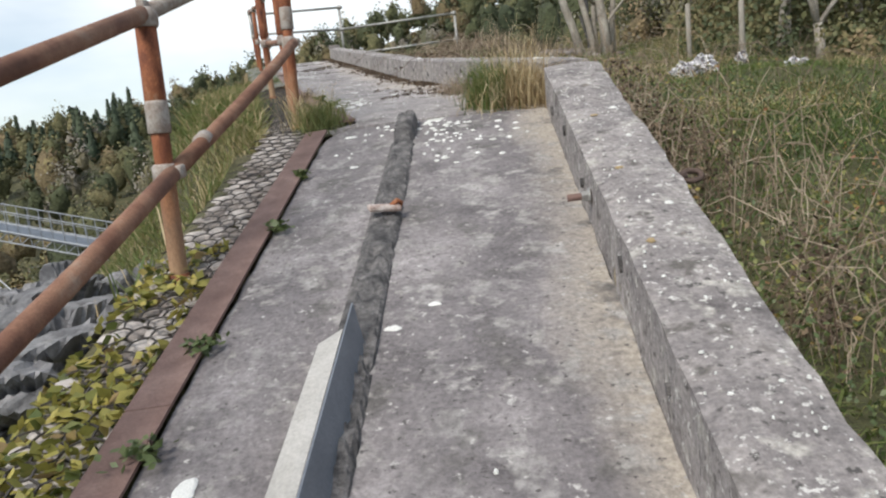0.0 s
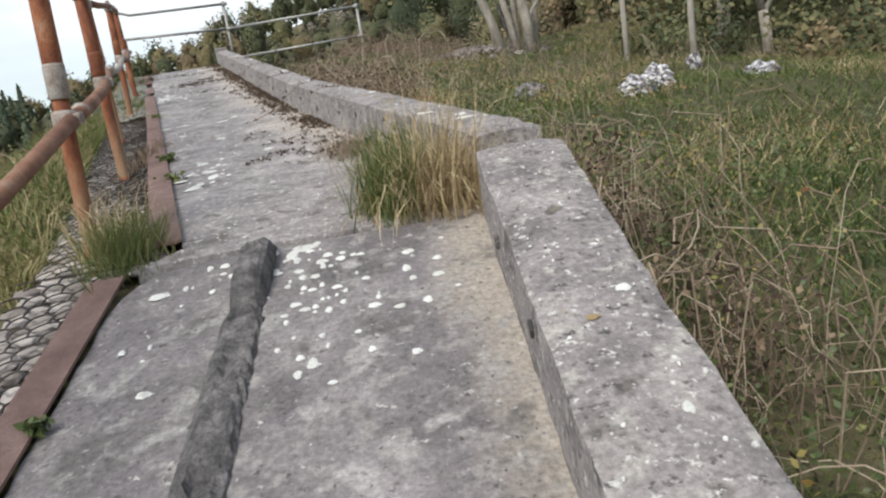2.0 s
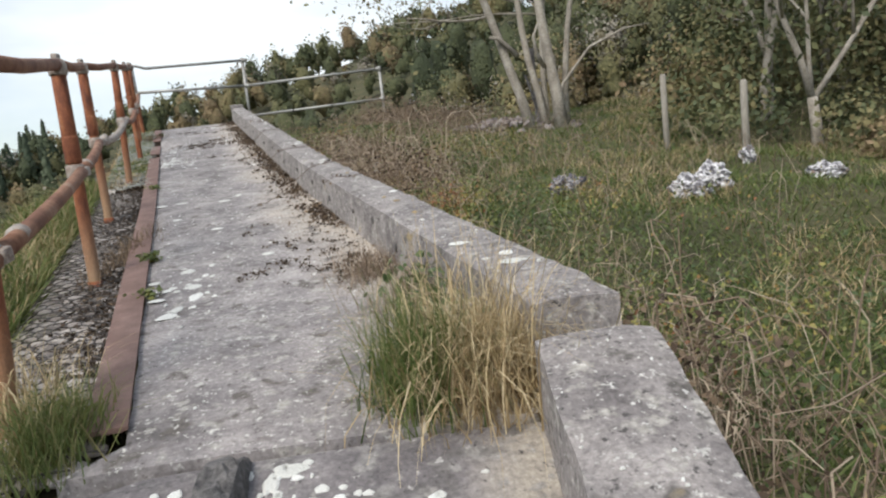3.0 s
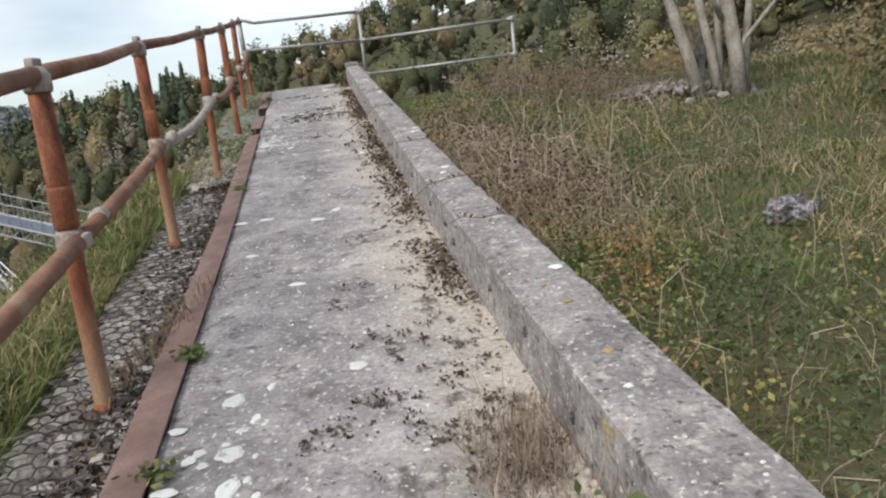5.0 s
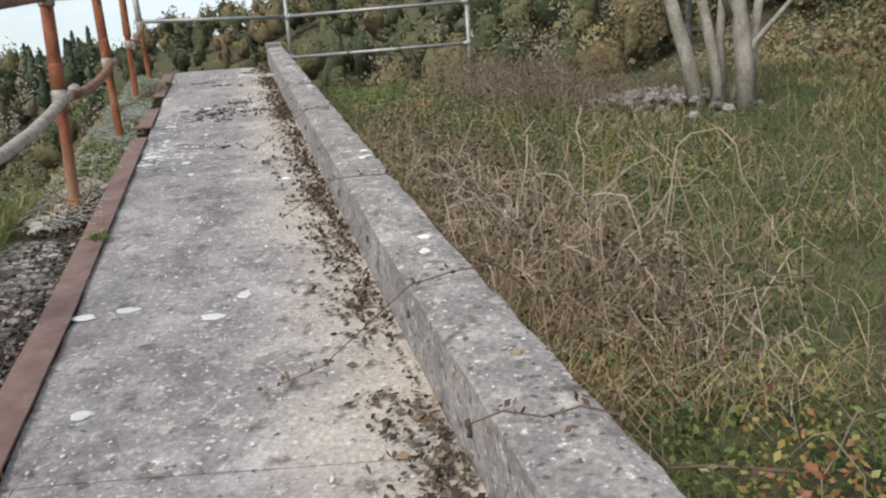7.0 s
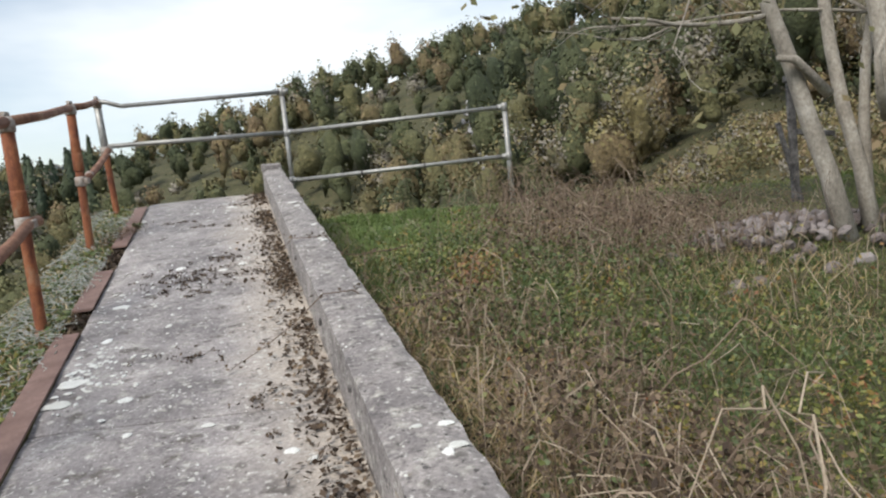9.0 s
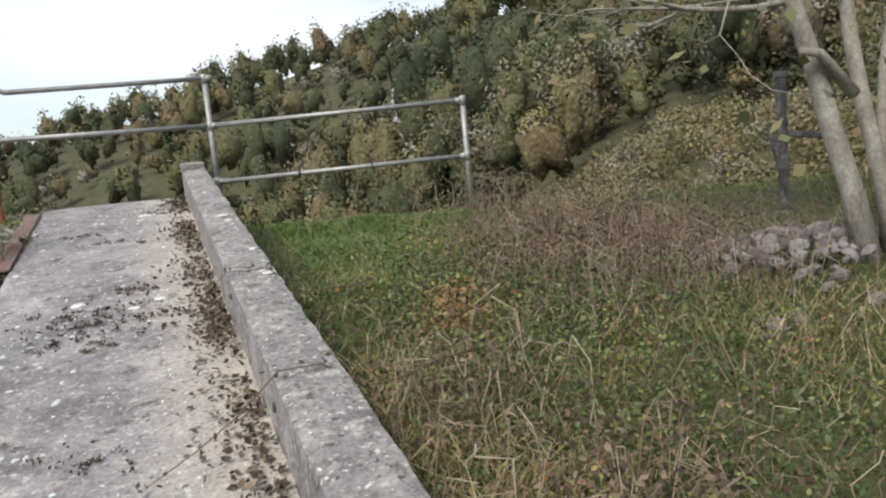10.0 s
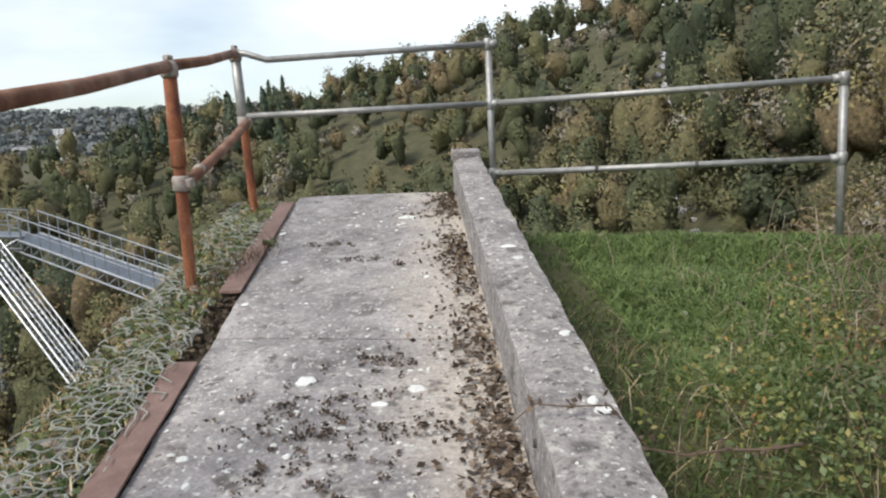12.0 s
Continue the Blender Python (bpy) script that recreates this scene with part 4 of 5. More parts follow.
# forked tree at the wood's edge
forked = thing("forked_tree", "pale forked tree at the dark wood's edge", "tree")
fx, fy = 5.6, 11.0
fz = ground_z(fx, fy)
rr = random.Random(91)
tips = []
part("trunk", Geo().tube([(fx, fy, fz - 0.2), (fx - 0.02, fy, fz + 0.3), (fx - 0.05, fy, fz + 0.62)], [0.085, 0.066, 0.06], 10), M_BARK, forked, "", True)
for dx, ln, q in ((-0.30, 2.6, 0.048), (0.55, 2.2, 0.04), (0.05, 2.4, 0.032)):
    g = Geo()
    grow(g, Vector((fx - 0.05, fy, fz + 0.58)), Vector((dx, -0.05, 1)), ln, q, 3, rr, tips, 0.16, 0.0, 8)
    part("limb", g, M_BARK, forked, "", True)
leaf_part("crown", leaves_at(tips, 10, 0.25, 0.04, 13), M_LEAF, forked, 0.1, 0.5, 13)

# woodland beside the meadow: four built, then repeated
WOOD = []
for k in range(4):
    rr = random.Random(40 + k)
    wt = thing("woodland_tree", "slender broadleaf tree with dull autumn foliage", "tree", group="trees behind the fence posts")
    g, tips = Geo(), []
    for s in range(2):
        grow(g, Vector((rr.uniform(-0.25, 0.25), rr.uniform(-0.25, 0.25), -0.3)), Vector((rr.gauss(0, 0.12), rr.gauss(0, 0.12), 1)), rr.uniform(2.6, 3.6), 0.075, 3, rr, tips, 0.14, 0.0, 7)
    part("trunk", g, M_BARK, wt, "", True)
    tips += [Vector((rr.gauss(0, 0.6), rr.gauss(0, 0.6), rr.uniform(0.1, 2.2))) for _ in range(45)]
    leaf_part("crown", leaves_at(tips, 30, 0.35, 0.056, 60 + k), M_LEAF, wt, *[(0.02, 0.40), (0.10, 0.52), (0.05, 0.36), (0.30, 0.62)][k], 70 + k)
    WOOD.append(wt)
rr = random.Random(77)
spots = []
for _ in range(4000):
    x, y = rr.uniform(3.2, 17), rr.uniform(11.8, 27)
    if x < 4.6 + max(0, y - 11.0) * 0.62:
        continue
    if all((x - a) ** 2 + (y - b) ** 2 > 1.45 ** 2 for a, b in spots):
        spots.append((x, y))
    if len(spots) > 48:
        break
for k, (x, y) in enumerate(spots):
    s = rr.uniform(0.85, 1.35)
    m = pose(x, y, ground_z(x, y), 0, 0, rr.uniform(0, 360)) @ Matrix.Diagonal((s, s, s, 1))
    if k < 4:
        WOOD[k].matrix_basis = m
    else:
        t = copy_thing(WOOD[k % 4], m)
        t.matrix_basis = m

# the wooded slopes: lumpy crowns, each a leafy shell round a dense heart
def icosphere(sub):
    bm = bmesh.new()
    bmesh.ops.create_icosphere(bm, subdivisions=sub, radius=1.0)
    v = np.array([tuple(p.co) for p in bm.verts])
    f = [tuple(p.index for p in q.verts) for q in bm.faces]
    bm.free()
    return v, f


HEART = {2: icosphere(2), 3: icosphere(3)}


def crown_reach(d, s, lump):
    """How far a crown of round lumps reaches from its middle in the directions d."""
    along = d @ s.T
    off = (s ** 2).sum(1)[None, :] - along ** 2
    inside = lump[None, :] ** 2 - off
    return np.maximum(np.where(inside > 0, along + np.sqrt(np.maximum(inside, 0)), 0.0).max(1), 0.42)


def woods(name, count, seed, r0, r1, b0, b1, conifer, label):
    r = np.random.default_rng(seed)
    V, T, N = [], [], []
    hearts = Geo()
    made = 0
    while made < count:
        rad = r.uniform(r0 ** 1.35, r1 ** 1.35) ** (1 / 1.35)
        b = r.uniform(b0, b1)
        x, y = rad * math.sin(radians(b)), 8 + rad * math.cos(radians(b))
        scree = abs(b - (3.5 + 0.045 * (rad - 40))) < 1.0 and rad < 105
        if scree and r.random() < 0.9:
            made += 0.3
            continue
        if conifer and noise.noise((x * 0.02, y * 0.02, 9)) < 0.02 and rad < 120:
            made += 0.2
            continue
        if (not conifer and rad < 34 and b > -14) or (rad > 150 and b < -33):
            made += 0.25
            continue
        z = ground_z(x, y)
        if conifer:
            h, w = r.uniform(3.5, 7.5), r.uniform(1.1, 1.7)
            n = 150
            f = r.random(n) ** 0.7
            a = r.uniform(0, 6.283, n)
            rr_ = w * (1 - f) * r.uniform(0.65, 1.1, n) + 0.08
            c = np.stack([x + rr_ * np.cos(a), y + rr_ * np.sin(a), z + 0.6 + f * h], 1)
            nn = np.stack([np.cos(a), np.sin(a), np.full(n, 0.5)], 1) / 1.118
            V.append(leaf_quads(c, r.uniform(0.2, 0.42, n), 0.0, nn, 0.4))
            N.append(nn)
            tone = r.uniform(0, 0.7)
            T.append(np.clip(tone + r.uniform(-0.15, 0.3, n), 0, 1))
            hearts.tube([(x, y, z), (x, y, z + 0.7), (x, y, z + 0.6 + h * 0.5), (x, y, z + 0.6 + h)], [0.1, w * 0.8, w * 0.42, 0.03], 7, tone)
        else:
            shrub = r.random() < (0.5 if rad < 70 else 0.25)
            w = r.uniform(0.8, 1.6) if shrub else r.uniform(1.3, 2.7)
            h = w * r.uniform(0.8, 1.15) if shrub else w * r.uniform(1.15, 2.0)
            n = int((640 if rad < 45 else 400 if rad < 62 else 200 if rad < 180 else 100) * (0.6 if shrub else 1))
            m = 7 if shrub else 11
            s = r.normal(size=(m, 3))
            s /= np.linalg.norm(s, axis=1)[:, None]
            s *= r.uniform(0.35, 0.8, m)[:, None]
            lump = r.uniform(0.22, 0.45, m)
            shape = np.array([w, w, h])
            mid = np.array([x, y, z + h * 0.85])
            tone = float(r.choice([r.uniform(0.0, 0.1), r.uniform(0.05, 0.25), r.uniform(0.2, 0.5), r.uniform(0.5, 0.74), r.uniform(0.72, 0.86), r.uniform(0.9, 1.0)], p=[0.12, 0.22, 0.30, 0.22, 0.04, 0.10]))
            tone = float(np.clip(tone + 0.28 * noise.noise((x * 0.035, y * 0.035, 17)), 0, 1))
            sparse = tone > 0.88
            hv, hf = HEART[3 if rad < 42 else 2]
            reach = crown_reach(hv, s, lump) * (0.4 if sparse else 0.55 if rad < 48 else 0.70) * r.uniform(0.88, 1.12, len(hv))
            # heart tinted lower than its shell, for the shade within the crown
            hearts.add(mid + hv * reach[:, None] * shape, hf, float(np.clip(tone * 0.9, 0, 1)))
            u = r.normal(size=(n, 3))
            u[:, 2] = np.where(r.random(n) < 0.7, np.abs(u[:, 2]), u[:, 2])
            u /= np.linalg.norm(u, axis=1)[:, None]
            off = u * (crown_reach(u, s, lump) * r.uniform(0.7 if not sparse else 0.4, 1.1, n))[:, None]
            size = 0.040 + 0.0014 * rad
            V.append(leaf_quads(mid + off * shape, r.uniform(size * 0.5, size * 1.4, n), 0.0, u, 0.9))
            soft = u + r.normal(0, 0.18, (n, 3))
            N.append(soft / np.linalg.norm(soft, axis=1)[:, None])
            T.append(np.clip(tone + r.normal(0, 0.045, n), 0, 1))
        made += 1
    part(name + "_hearts", hearts, M_CONIFER if conifer else M_CROWN_SHADE, None, "", True)
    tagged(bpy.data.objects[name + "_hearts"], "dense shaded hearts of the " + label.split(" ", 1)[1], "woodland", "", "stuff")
    return soup(name, np.concatenate(V), LEAF_FACES, np.concatenate(T), M_CONIFER if conifer else M_LEAF, label, "woodland", "stuff", np.concatenate(N))


woods("near_scrub", 660, 21, 19, 62, -62, 40, False, "mixed autumn scrub on the quarry slopes")
woods("wooded_slope", 1450, 22, 45, 175, -75, 48, False, "mixed autumn woodland covering the far slope")
woods("conifer_stand", 50, 23, 105, 185, -35.5, -23, True, "dark conifers among the broadleaf woods")
woods("far_woodland", 420, 25, 175, 420, -80, 20, False, "distant hazy woodland across the valley")


# far ridge
V, T = [], []
rf = np.random.default_rng(81)
for k in range(900):
    rad, b = rf.uniform(880, 1320), rf.uniform(-62, -22)
    x, y = rad * math.sin(radians(b)), 8 + rad * math.cos(radians(b))
    n, w = 40, rf.uniform(7, 13)
    u = rf.normal(size=(n, 3))
    u /= np.linalg.norm(u, axis=1)[:, None]
    V.append(leaf_quads(np.array([x, y, ground_z(x, y) + w * 0.5]) + u * [w, w, w * 0.7], rf.uniform(2.0, 4.0, n), 0.0, u))
    T.append(np.clip(rf.uniform(0.2, 0.55) + rf.normal(0, 0.05, n), 0, 1))
# leaf colour greyed and blued: the haze of distance is put into it
M_RIDGE_HAZE = mat("hazed_ridge_leaves", [(0.0, (0.13, 0.145, 0.145)), (0.5, (0.155, 0.168, 0.165)), (1.0, (0.18, 0.188, 0.182))], by="tint", bump=0, grain=0, rough=0.9)
soup("far_ridge_woods", np.concatenate(V), LEAF_FACES, np.concatenate(T), M_RIDGE_HAZE, "woods on the farthest ridge, greyed by haze in their colour", "woodland")

# brown bracken and scrub on the near slope
V, T = [], []
rf = np.random.default_rng(83)
for k in range(720):
    rad, b = rf.uniform(10, 36), rf.uniform(2, 46)
    x, y = rad * math.sin(radians(b)), 8 + rad * math.cos(radians(b))
    if y < 15.5 and x < 4.5:
        continue
    n, w = 190, rf.uniform(0.45, 1.3)
    u = rf.normal(size=(n, 3))
    u /= np.linalg.norm(u, axis=1)[:, None]
    sh = rf.uniform(0.5, 1.0, n) * (1 + 0.3 * np.sin(u[:, 0] * 5 + k) * np.sin(u[:, 1] * 6 + k))
    V.append(leaf_quads(np.array([x, y, ground_z(x, y) + w * 0.5]) + u * [w, w, w * 0.8] * sh[:, None], rf.uniform(0.04, 0.095, n), 0.0, u, 0.6))
    T.append(np.clip(rf.choice([rf.uniform(0.35, 0.6), rf.uniform(0.6, 0.78), rf.uniform(0.85, 0.98)]) + rf.normal(0, 0.05, n), 0, 1))
soup("bracken_slope", np.concatenate(V), LEAF_FACES, np.concatenate(T), M_LEAF, "brown bracken and scrub on the near slope", "scrub")

# low bushes at the wood's edge
rr = random.Random(55)
V, T = [], []
rb = np.random.default_rng(56)
for k in range(300):
    x, y = rr.uniform(3.6, 15), rr.uniform(6.5, 25)
    if x < (3.9 + max(0, y - 12.0) * 0.5 if y > 10.7 else 5.0):
        continue
    w, n = (rr.uniform(0.4, 1.0), 340) if y > 12 else (rr.uniform(0.25, 0.5), 240)
    u = rb.normal(size=(n, 3))
    u /= np.linalg.norm(u, axis=1)[:, None]
    sh = rb.uniform(0.3, 1.0, n) ** 0.5 * (1 + 0.3 * np.sin(u[:, 0] * 5 + k) * np.sin(u[:, 2] * 4 + k))
    V.append(leaf_quads(np.stack([x + u[:, 0] * w * sh, y + u[:, 1] * w * sh, ground_z(x, y) + w * 0.7 + u[:, 2] * w * sh], 1), rb.uniform(0.022, 0.050, n), 0.0, u, 0.6))
    T.append(np.clip(rr.choice((rr.uniform(0.0, 0.25), rr.uniform(0.2, 0.5), rr.uniform(0.45, 0.7))) + rb.normal(0, 0.06, n), 0, 1))
soup("wood_edge_bushes", np.concatenate(V), LEAF_FACES, np.concatenate(T), M_LEAF, "leafy bushes along the wood's edge", "bushes")

# scree on the slope
V = []
r = np.random.default_rng(31)
geo = Geo()
for k in range(260):
    rad = r.uniform(34, 100)
    b = 3.5 + 0.045 * (rad - 40) + r.normal(0, 0.9)
    x, y = rad * math.sin(radians(b)), 8 + rad * math.cos(radians(b))
    s = r.uniform(0.12, 0.5)
    bm = bmesh.new()
    bmesh.ops.create_icosphere(bm, subdivisions=1, radius=s)
    z = ground_z(x, y)
    geo.add([(x + v.co.x * r.uniform(0.7, 1.3), y + v.co.y * r.uniform(0.7, 1.3), z + v.co.z * r.uniform(0.5, 0.9) + 0.1) for v in bm.verts], [[v.index for v in f.verts] for f in bm.faces])
    bm.free()
tagged(part("scree", geo, M_WHITE_ROCK), "pale limestone scree down the wooded slope", "scree", "", "stuff")

# ---- fence posts and an old iron post ----
for x, y, top, r in [(3.58, 10.68, 2.375, 0.036), (3.60, 8.89, 2.12, 0.034)]:
    geo = Geo()
    z = ground_z(x, y)
    geo.tube([(x, y, z - 0.3), (x + 0.004, y, (z + top) / 2), (x + 0.01, y, top - 0.02), (x + 0.01, y, top)], [r, r * 0.97, r * 0.95, r * 0.7], 10)
    tagged(part("fence_post", geo, M_WOODPOST, None, "", True), "weathered round wooden fence post without wire", "fence post", "old fence posts")
iron = thing("old_iron_post", "rusty old iron post with a cross arm", "iron post")
ix, iy = 2.95, 14.4
iz = ground_z(ix, iy)
part("shaft", Geo().box(pose(ix, iy, iz + 0.45), 0.07, 0.05, 1.3, 0.01), M_TAR, iron)
part("head", Geo().box(pose(ix, iy, iz + 1.12), 0.11, 0.06, 0.06, 0.01), M_TAR, iron)
part("cross_arm", Geo().box(pose(ix + 0.18, iy, iz + 0.62, 0, 8, 0), 0.42, 0.04, 0.05, 0.008), M_TAR, iron)
part("brace", Geo().box(pose(ix - 0.05, iy - 0.03, iz + 0.35, 0, -14, 0), 0.04, 0.04, 0.8, 0.008), M_TAR, iron)


# ---- grass, brambles and litter ----
def ground_pts(x, y):
    return np.stack([x, y, np.array([ground_z(a, b) for a, b in zip(x, y)])], 1)


def patchy(x, y, s, seed):
    return np.array([noise.noise((a * s, b * s, seed)) for a, b in zip(x, y)])


def kerb_out_np(y):
    return np.array([kerb_out(v) for v in y])


def edge_left_np(y):
    return np.array([edge_left(v) for v in y])


def meadow(n, seed, lo, hi):
    r = np.random.default_rng(seed)
    y = r.uniform(-1.0, 17.6, n)
    x = kerb_out_np(np.minimum(y, 16.4)) + 0.02 + r.random(n) ** 1.25 * 7.2
    p = patchy(x, y, 0.55, 11.0)
    keep = (p > lo) & (p < hi)
    return x[keep], y[keep], p[keep], r


# short green sward
x, y, p, r = meadow(120000, 1, -0.9, 0.9)
fine = patchy(x, y, 1.9, 4.0)
h = r.uniform(0.05, 0.14, len(x)) * (1 + 0.6 * p)
bend = r.uniform(0.6, 2.2, len(x))
tint = np.clip(0.36 - 0.35 * p - 0.3 * fine + r.normal(0, 0.16, len(x)) - 0.20 * ((y > 13.2) & (x < 0.9)), 0, 1)
soup("meadow_grass", blades(ground_pts(x, y) - [0, 0, 0.02], h, r.uniform(0.0025, 0.006, len(x)), bend), BLADE_FACES, tint, M_GRASS, "rough green and olive meadow grass", "grass")

# dry straw through it
x, y, p, r = meadow(60000, 2, 0.02, 0.9)
k = ((y > 5) & ((y < 11.5) | (x > 0.9))) | (r.random(len(x)) < 0.3)
x, y = x[k], y[k]
h = r.uniform(0.07, 0.20, len(x))
soup("dry_grass", blades(ground_pts(x, y), h, r.uniform(0.0015, 0.0035, len(x)), r.uniform(0.6, 2.2, len(x))), BLADE_FACES, np.clip(r.normal(0.4, 0.25, len(x)), 0, 1), M_STRAW, "dry straw-coloured grass in the meadow", "grass")

# matted dead grass and twigs along the kerb
r = np.random.default_rng(18)
n = 4500
y = 7.6 + 4.2 * r.random(n) ** 1.3
x = kerb_out_np(y) + 0.03 + np.abs(r.normal(0, 0.55, n))
soup("dead_grass_mat", blades(ground_pts(x, y) + np.stack([np.zeros(n), np.zeros(n), r.uniform(0, 0.10, n)], 1), r.uniform(0.05, 0.20, n), r.uniform(0.0012, 0.003, n), r.uniform(0.8, 2.6, n)), BLADE_FACES, np.clip(r.normal(0.30, 0.28, n), 0, 1), M_STRAW, "matted dead grass and twigs along the kerb", "grass")

# lush patch at the upper end
r = np.random.default_rng(8)
n = 22000
y = r.uniform(13.0, 16.2, n)
x = kerb_out_np(y) + 0.5 + r.random(n) * 2.2
soup("lush_grass", blades(ground_pts(x, y), r.uniform(0.04, 0.11, n), r.uniform(0.003, 0.006, n), r.uniform(0.8, 2.3, n)), BLADE_FACES, np.clip(r.normal(0.36, 0.2, n), 0, 1), M_LUSH, "lush green grass at the walkway's upper end", "grass")

# bank on the valley side
r = np.random.default_rng(9)
n = 60000
y = r.uniform(2.6, 15.6, n)
d = 0.56 + r.random(n) ** 1.3 * 3.2
x = edge_left_np(y) - d
p = patchy(x, y, 0.8, 21.0)
keep = (r.random(n) < np.clip((y - 3.2) / 1.6, 0.12, 1.0)) & ((y < 10.3) | (d > 0.85) & (r.random(n) < 0.45))
x, y, p = x[keep], y[keep], p[keep]
h = r.uniform(0.07, 0.22, len(x)) * (1 + 0.4 * p)
tint = np.clip(0.62 - 0.4 * p + r.normal(0, 0.2, len(x)), 0, 1)
soup("bank_grass", blades(ground_pts(x, y), h, r.uniform(0.003, 0.006, len(x)), r.uniform(0.6, 2.0, len(x))), BLADE_FACES, tint, M_GRASS, "long yellow-green grass on the bank beside the railing", "grass")
k = r.random(len(x)) < 0.22
soup("bank_straw", blades(ground_pts(x[k], y[k]), h[k] * 1.15, r.uniform(0.002, 0.004, k.sum()), r.uniform(0.3, 1.2, k.sum())), BLADE_FACES, np.clip(r.normal(0.5, 0.25, k.sum()), 0, 1), M_STRAW, "dry grass stems on the bank beside the railing", "grass")


def tuft(name, label, cx, cy, sx, sy, n, hlo, hhi, material, tlo, thi, seed, z=None, width=(0.0013, 0.003), lean=(0.3, 1.3)):
    r = np.random.default_rng(seed)
    x, y = cx + r.normal(0, sx, n), cy + r.normal(0, sy, n)
    base = np.stack([x, y, np.array([slab_z(v) - 0.03 if z is None else z for v in y])], 1)
    return soup(name, blades(base, r.uniform(hlo, hhi, n), r.uniform(*width, n), r.uniform(*lean, n)), BLADE_FACES, np.clip(r.uniform(tlo, thi, n), 0, 1), material, label, "grass tuft", "")


def clump(name, label, cx, cy, sx, sy, n, length, width, material, tlo, thi, seed, flop=0.9):
    """A loose clump of bent ribbons, each with its own kink."""
    r = np.random.default_rng(seed)
    x, y = cx + r.normal(0, sx, n), cy + r.normal(0, sy, n)
    p = np.stack([x, y, np.array([slab_z(v) for v in y]) - 0.02], 1)
    a = r.uniform(0, 2 * np.pi, n)
    tilt, turn = np.abs(r.normal(0.30, 0.30, n)), r.normal(0, 0.25, n)
    seg, bend, kink = r.uniform(*length, n) / 5, np.abs(r.normal(0.16, 0.16, n)) * flop, r.integers(1, 5, n)
    w = r.uniform(*width, n)
    rows = []
    for k in range(6):
        d = np.stack([np.sin(tilt) * np.cos(a), np.sin(tilt) * np.sin(a), np.cos(tilt)], 1)
        side = np.stack([-np.sin(a), np.cos(a), np.zeros(n)], 1) * (w * (1 - k / 5.3))[:, None]
        rows += [p - side, p + side]
        p = p + d * seg[:, None]
        tilt, a = tilt + bend + (kink == k) * np.abs(r.normal(0, 0.55, n)) * flop, a + turn
    faces = [(2 * k, 2 * k + 1, 2 * k + 3, 2 * k + 2) for k in range(5)]
    return soup(name, np.stack(rows, 1), faces, np.clip(r.uniform(tlo, thi, n), 0, 1), material, label, "grass tuft", "")


clump("straw_tuft", "dense dry straw tuft in the kerb gap", 0.49, 4.42, 0.10, 0.11, 1100, (0.22, 0.60), (0.0014, 0.0034), M_STRAW, 0.15, 1.0, 1, 2.1)
clump("straw_tuft", "brown matted straw tuft at the kerb's end", 0.46, 4.36, 0.12, 0.09, 900, (0.10, 0.32), (0.0014, 0.003), M_STRAW, 0.0, 0.5, 2, 1.5)
clump("green_tuft", "fresh green grass tuft growing from the slab joint", 0.30, 4.40, 0.06, 0.09, 1100, (0.14, 0.42), (0.0016, 0.0032), M_GRASS, 0.0, 0.6, 3)
clump("straw_tuft", "dead brown herb stems beside the kerb", 0.34, 5.1, 0.09, 0.20, 900, (0.08, 0.30), (0.0010, 0.0022), M_STEM, 0.2, 0.8, 4, 1.2)
clump("straw_tuft", "flattened dead brown herbs beside the kerb", 0.16, 5.72, 0.075, 0.13, 800, (0.06, 0.22), (0.0010, 0.0024), M_STEM, 0.1, 0.75, 14, 1.8)
rk = np.random.default_rng(77)
c = np.stack([0.42 + rk.normal(0, 0.09, 260), 5.05 + rk.normal(0, 0.2, 260), np.zeros(260)], 1)
c[:, 2] = np.array([slab_z(v) for v in c[:, 1]]) + rk.uniform(0.02, 0.20, 260)
c = c[c[:, 0] < np.array([kerb_in(v) for v in c[:, 1]]) - 0.02]
soup("nettle_leaves", leaf_quads(c, rk.uniform(0.012, 0.028, len(c)), 0.35), LEAF_FACES, rk.uniform(0.0, 0.35, len(c)), M_BRAMBLE, "dark green nettle leaves among dead stems by the kerb", "nettle")
tuft("green_tuft", "green grass tuft at the railing post", -0.70, 4.36, 0.06, 0.12, 650, 0.08, 0.26, M_GRASS, 0.25, 0.95, 5)
tuft("straw_tuft", "dry grass at the railing post", -0.80, 4.5, 0.06, 0.10, 160, 0.12, 0.36, M_STRAW, 0.3, 1.0, 6)
for k, (cx, cy, sz, t) in enumerate([(-0.66, 2.77, 0.020, 0), (-0.73, 1.97, 0.024, 0), (-0.75, 1.55, 0.03, 1), (-0.66, 3.36, 0.012, 0), (-1.02, 6.45, 0.028, 2), (-1.02, 6.48, 0.02, 2), (-0.82, 5.72, 0.03, 2), (-1.74, 9.18, 0.03, 2), (-3.0, 14.3, 0.02, 1)]):
    rk = np.random.default_rng(200 + k)
    c = np.stack([cx + rk.normal(0, sz, 60), cy + rk.normal(0, sz, 60), slab_z(cy) + rk.uniform(0.005, 0.045, 60)], 1)
    soup("weed", leaf_quads(c, rk.uniform(0.010, 0.020, 60), 0.3), LEAF_FACES, np.clip(rk.uniform(0.1, 0.5, 60) + 0.2 * (t == 2), 0, 1), M_BRAMBLE, "small green weed in the edge joint", "weed", "stuff")


